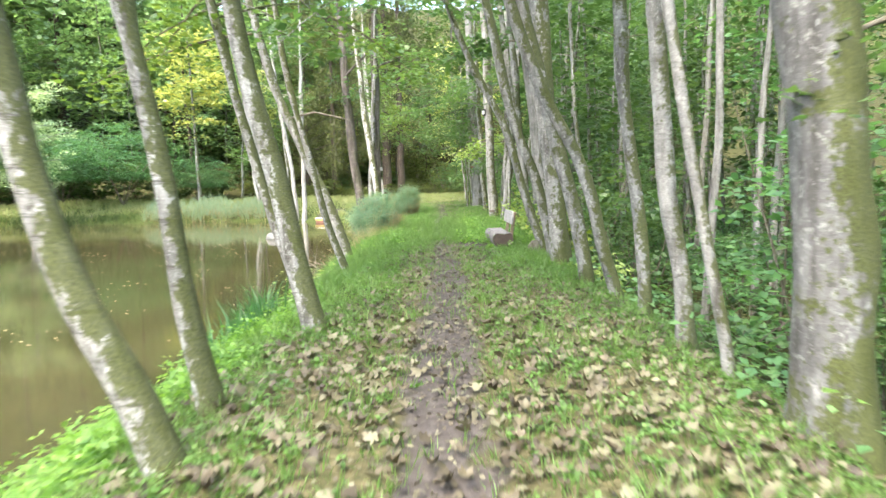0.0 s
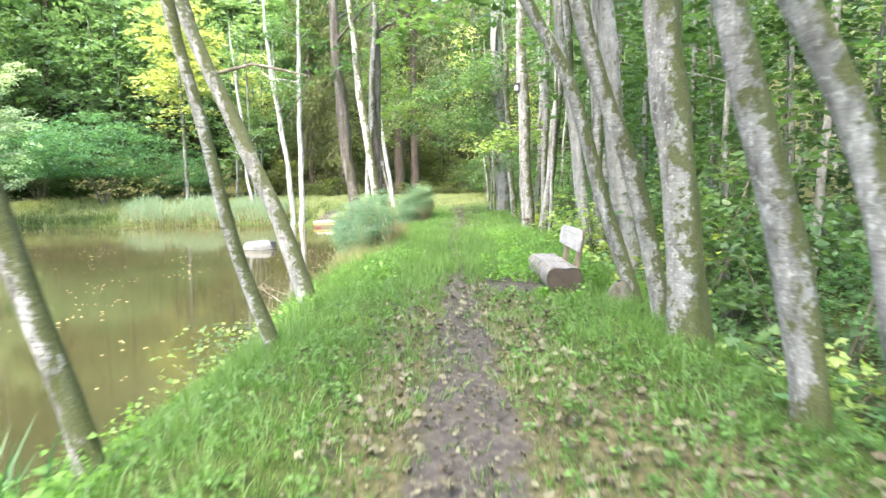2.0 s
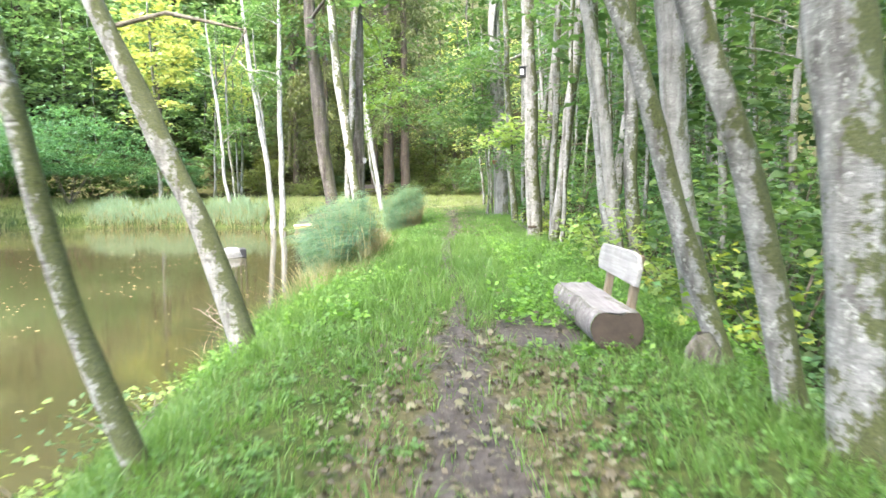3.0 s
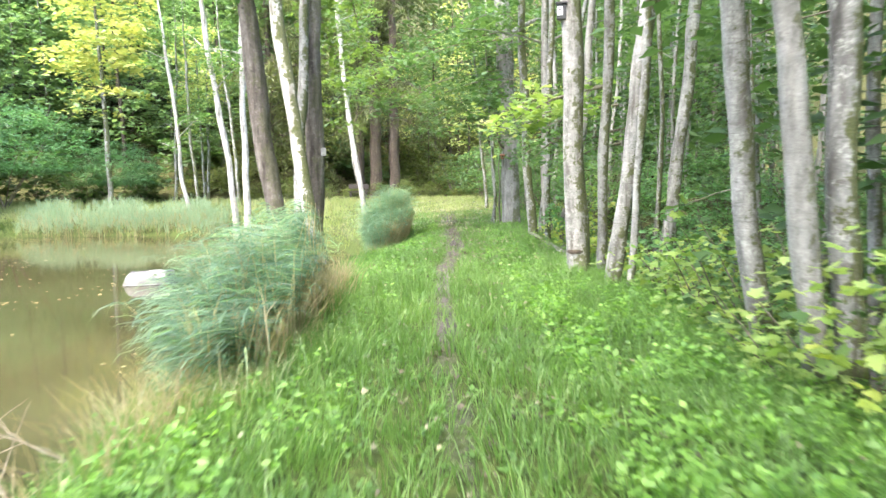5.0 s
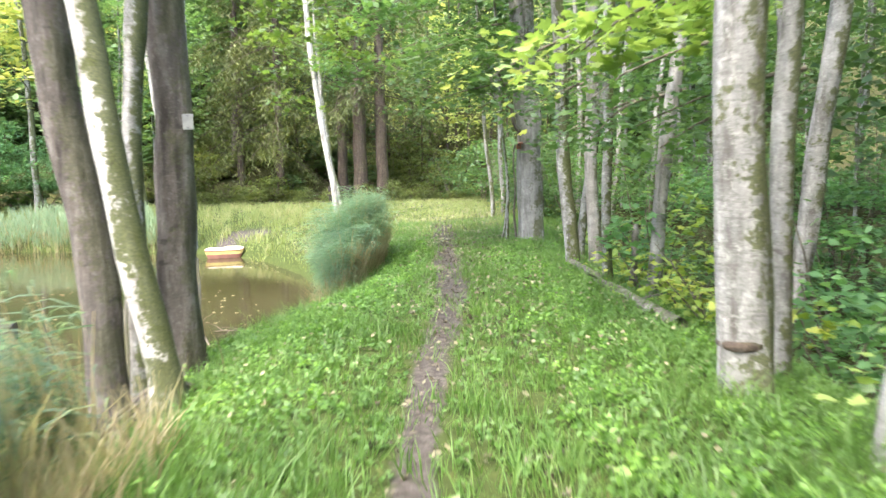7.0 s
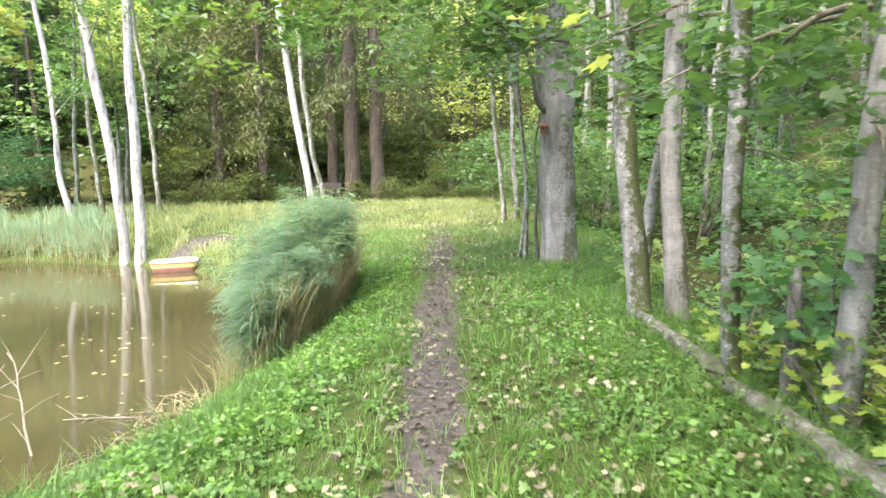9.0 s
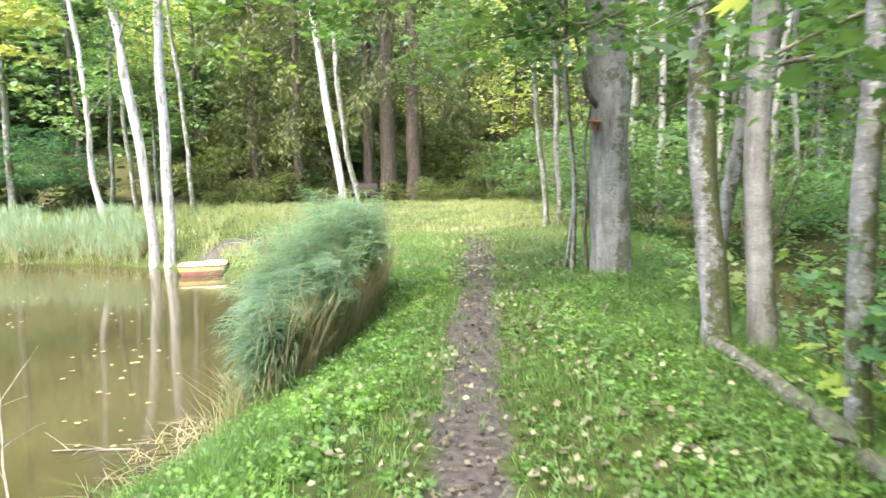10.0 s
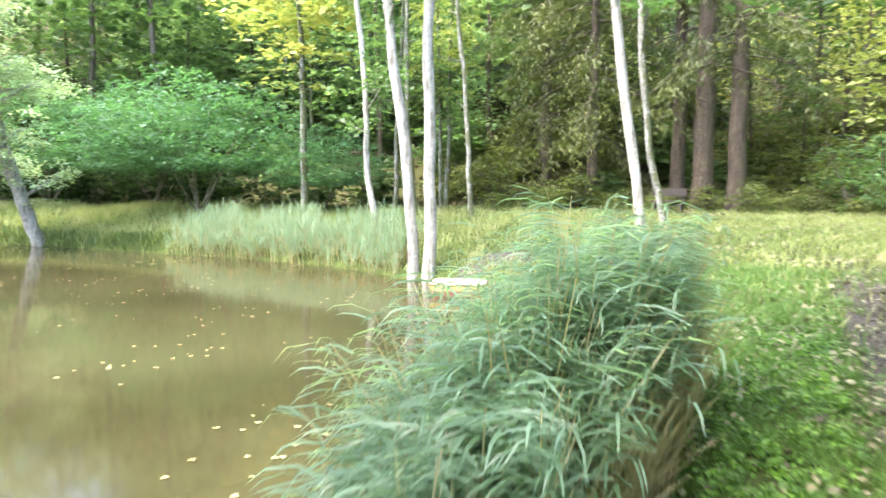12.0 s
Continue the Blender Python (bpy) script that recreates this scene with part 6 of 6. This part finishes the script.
def herbs(rng, xy, tall, leaf, tiers=3, ring=3, wide=0.38):
    """Low leafy plants: tiers of leaves spreading out round a short stalk, smaller towards the top."""
    n = len(xy)
    foot = lay(xy)
    turn = rng.uniform(0, 6.3, (n, 1, 1)) + np.arange(tiers)[None, :, None] * 1.05 + np.arange(ring)[None, None] * (2 * np.pi / ring) + rng.normal(0, 0.3, (n, tiers, ring))
    level = (np.arange(tiers) + 0.6) / tiers
    lean = rng.normal(0, 0.22, (n, 1, 1, 2))
    h = (tall[:, None, None] * level[None, :, None] * rng.uniform(0.8, 1.15, (n, tiers, ring)))
    pos = np.concatenate([lean * h[..., None], h[..., None]], -1) + foot[:, None, None]
    d = np.stack([np.cos(turn), np.sin(turn), rng.normal(0.12, 0.25, turn.shape)], -1)
    size = leaf[:, None, None] * (1.15 - 0.5 * level)[None, :, None] * rng.uniform(0.7, 1.2, turn.shape)
    pos = pos + d * size[..., None] * 0.25
    return leaves(rng, pos.reshape(-1, 3), size.ravel(), 0.5, 0.0, wide, away=d.reshape(-1, 3) * 1.6)


xy = field(rng, 40000, -3.2, 4.0, 1, 44, weed_chance)
n = len(xy)
tall = rng.uniform(0.03, 0.10, n) + 0.10 * rng.uniform(0, 1, n) * ease(1.0, 2.0, np.abs(xy[:, 0])) * ease(15, 18, xy[:, 1])
tagged(new("ground_cover", raw_mesh("ground_cover", *herbs(rng, xy, tall, rng.uniform(0.03, 0.06, n)), WEED)), "green low weeds covering the dam", "ground cover", kind="stuff")


def lobed_chance(x, y):
    return np.clip((1 - np.clip(trail_at(x, y) * 2, 0, 1)) * ease(0.35, 1.1, np.abs(x + 0.2)) * patchy(x, y, 0.9, 30, -0.3, 0.3) * (to_shore(x, y) > 0.1) * (0.35 + 0.65 * ease(25, 27, y)), 0, 1)


xy = field(rng, 15000, -2.9, 2.4, 17, 38, lobed_chance)
n = len(xy)
tagged(new("lobed_weeds", raw_mesh("lobed_weeds", *maple_leaves(rng, lay(xy) + np.column_stack([np.zeros((n, 2)), rng.uniform(0.03, 0.12, n)]), rng.uniform(0.03, 0.065, n), 0.7, 0.8), WEED)), "small lobed leaves of low weeds among the grass", "weeds", kind="stuff")


def tall_weed_chance(x, y):
    right = 1.3 * ease(0.4, 1.2, x) * ease(14.5, 16.5, y) * (1 - ease(23, 27, y))
    left = ease(0.7, 1.3, -x) * ease(15.5, 17, y) * (1 - ease(19.5, 21, y)) + ease(1.3, 1.9, -x) * (1 - ease(9, 12, y))
    reedside = 1.7 * ease(0.7, 1.1, -x) * ease(27, 29, y) * (1 - ease(37, 40, y))
    verge = 0.5 * ease(0.5, 1.0, np.abs(x + 0.2)) * ease(23, 26, y) * (1 - ease(36, 40, y))
    return np.clip((right + left + reedside + verge) * patchy(x, y, 1.1, 26, -0.35, 0.3) * (to_shore(x, y) > 0.1), 0, 1)


xy = field(rng, 20000, -3.0, 3.0, 1, 40, tall_weed_chance)
n = len(xy)
far_half = ease(23, 26, xy[:, 1])
tagged(new("tall_weeds", raw_mesh("tall_weeds", *herbs(rng, xy, (0.10 + 0.22 * patchy(xy[:, 0], xy[:, 1], 0.6, 27)) * (1 - 0.45 * far_half) * rng.uniform(0.6, 1.2, n), rng.uniform(0.06, 0.105, n) * (1 - 0.35 * far_half), 4, 3, 0.34), TALL_WEED)), "bright green nettle-like weeds on the dam's shoulders", "weeds", kind="stuff")
xy = field(rng, 16000, 2.4, 9.0, 0, 44, lambda x, y: patchy(x, y, 2.0, 15, -0.3, 0.4) * ease(2.2, 3.2, x))
n = len(xy)
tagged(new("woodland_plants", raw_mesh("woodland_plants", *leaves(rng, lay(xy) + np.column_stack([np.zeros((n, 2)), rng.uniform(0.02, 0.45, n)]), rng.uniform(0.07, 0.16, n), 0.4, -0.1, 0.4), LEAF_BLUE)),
       "low leafy plants on the wood floor", "ground cover", kind="stuff")


def litter_chance(x, y):
    return np.clip(litter_at(x, y) * (0.35 + 0.65 * patchy(x, y, 0.9, 16)) * (1 - 0.72 * trail_at(x, y)), 0, 1) * (to_shore(x, y) > 0.3)


xy = field(rng, 60000, -5.5, 3.6, 0.8, 52, litter_chance)
n = len(xy)
big_ones = rng.uniform(0.03, 0.075, n) + rng.uniform(0, 0.05, n) * (1 - ease(6, 9, xy[:, 1]))
tagged(new("leaf_litter", raw_mesh("leaf_litter", *maple_leaves(rng, lay(xy, 0.028) + np.column_stack([np.zeros((n, 2)), rng.uniform(0, 0.035, n)]), big_ones, 0.4, 1.1), FALLEN)),
       "pale brown fallen maple leaves scattered over the trail", "fallen leaves", kind="stuff")
xy = field(rng, 110000, -1.6, 2.6, 0.8, 46, lambda x, y: (0.10 + 0.25 * ease(24, 28, y)) * trail_at(x, y) + 0.3 * litter_at(x, y))
n = len(xy)
tagged(new("leaf_crumbs", raw_mesh("leaf_crumbs", *leaves(rng, lay(xy, 0.012), rng.uniform(0.015, 0.055, n), 0.6, 0.0, 0.35), FALLEN)), "crumbled brown leaves trodden into the trail", "fallen leaves", kind="stuff")
xy = field(rng, 26000, 2.6, 22, -2, 60, lambda x, y: 0.6 * patchy(x, y, 3.0, 18))
n = len(xy)
tagged(new("wood_litter", raw_mesh("wood_litter", *leaves(rng, lay(xy, 0.03), rng.uniform(0.06, 0.14, n), 0.35, 0.0, 0.4), DUFF_LEAF)), "brown leaf litter on the wood floor", "fallen leaves", kind="stuff")
xy = field(rng, 34000, -40, 14, 57, 84, lambda x, y: 0.7 * patchy(x, y, 3.0, 19))
n = len(xy)
tagged(new("slope_litter", raw_mesh("slope_litter", *leaves(rng, lay(xy, 0.04), rng.uniform(0.14, 0.3, n), 0.35, 0.0, 0.4), DUFF_LEAF)), "brown leaf litter on the wooded slope", "fallen leaves", kind="stuff")
xy = field(rng, 9000, -30, -3.0, 1, 48, lambda x, y: (to_shore(x, y) < -0.1) * patchy(x, y, 4.0, 17, -0.1, 0.6))
n = len(xy)
tagged(new("floating_leaves", raw_mesh("floating_leaves", *maple_leaves(rng, np.column_stack([xy, np.full(n, WATER_Z + 0.012)]), rng.uniform(0.035, 0.09, n), 0.03, 0.06), FLOATING)), "pale fallen leaves floating on the pond", "fallen leaves", kind="stuff")

xy = field(rng, 30000, -16, 4, 37, 58, lambda x, y: (to_shore(x, y) > 0.4) * 0.62 * patchy(x, y, 2.2, 28, -0.4, 0.4) * (0.3 + 0.7 * ease(-9, -4, x)))
n = len(xy)
tagged(new("meadow_leaves", raw_mesh("meadow_leaves", *leaves(rng, lay(xy, 0.07), rng.uniform(0.05, 0.10, n), 0.4, 0.0, 0.42), MEADOW_LEAF)), "pale yellow fallen leaves strewn over the meadow", "fallen leaves", kind="stuff")
xy = field(rng, 14000, -2.3, 2.3, 17, 40, lambda x, y: (0.14 + 0.5 * ease(25, 29, y)) * patchy(x, y, 1.1, 29, -0.2, 0.6) * (1 - 0.6 * trail_at(x, y)))
n = len(xy)
tagged(new("pale_leaves", raw_mesh("pale_leaves", *leaves(rng, lay(xy, 0.06) + np.column_stack([np.zeros((n, 2)), rng.uniform(0, 0.05, n)]), rng.uniform(0.03, 0.065, n), 0.8, 0.0, 0.4), MEADOW_LEAF)), "pale fallen leaves caught in the grass", "fallen leaves", kind="stuff")

# single large leaves on the trail
one = [raw_mesh("fallen_leaf", *maple_leaves(np.random.default_rng(600 + k), np.zeros((1, 3)), 0.09 + 0.007 * k, 0.25, 1.2), FALLEN) for k in range(6)]
xy = np.concatenate([field(rng, 700, -1.6, 2.0, 1.5, 13, litter_chance)[:170], field(rng, 900, -1.4, 1.6, 13, 42, litter_chance)[:100]])
for k, (x, y) in enumerate(xy):
    leaf = part("fallen_leaf", one[k % 6], ground)
    leaf.location = on_land(x, y, 0.06)
    leaf.rotation_euler = (rng.normal(0, 0.2), rng.normal(0, 0.2), rng.uniform(0, 6.3))
    s = rng.uniform(0.7, 1.15) * (1.0 if y < 7 else 0.62)
    leaf.scale = (s, s, s)
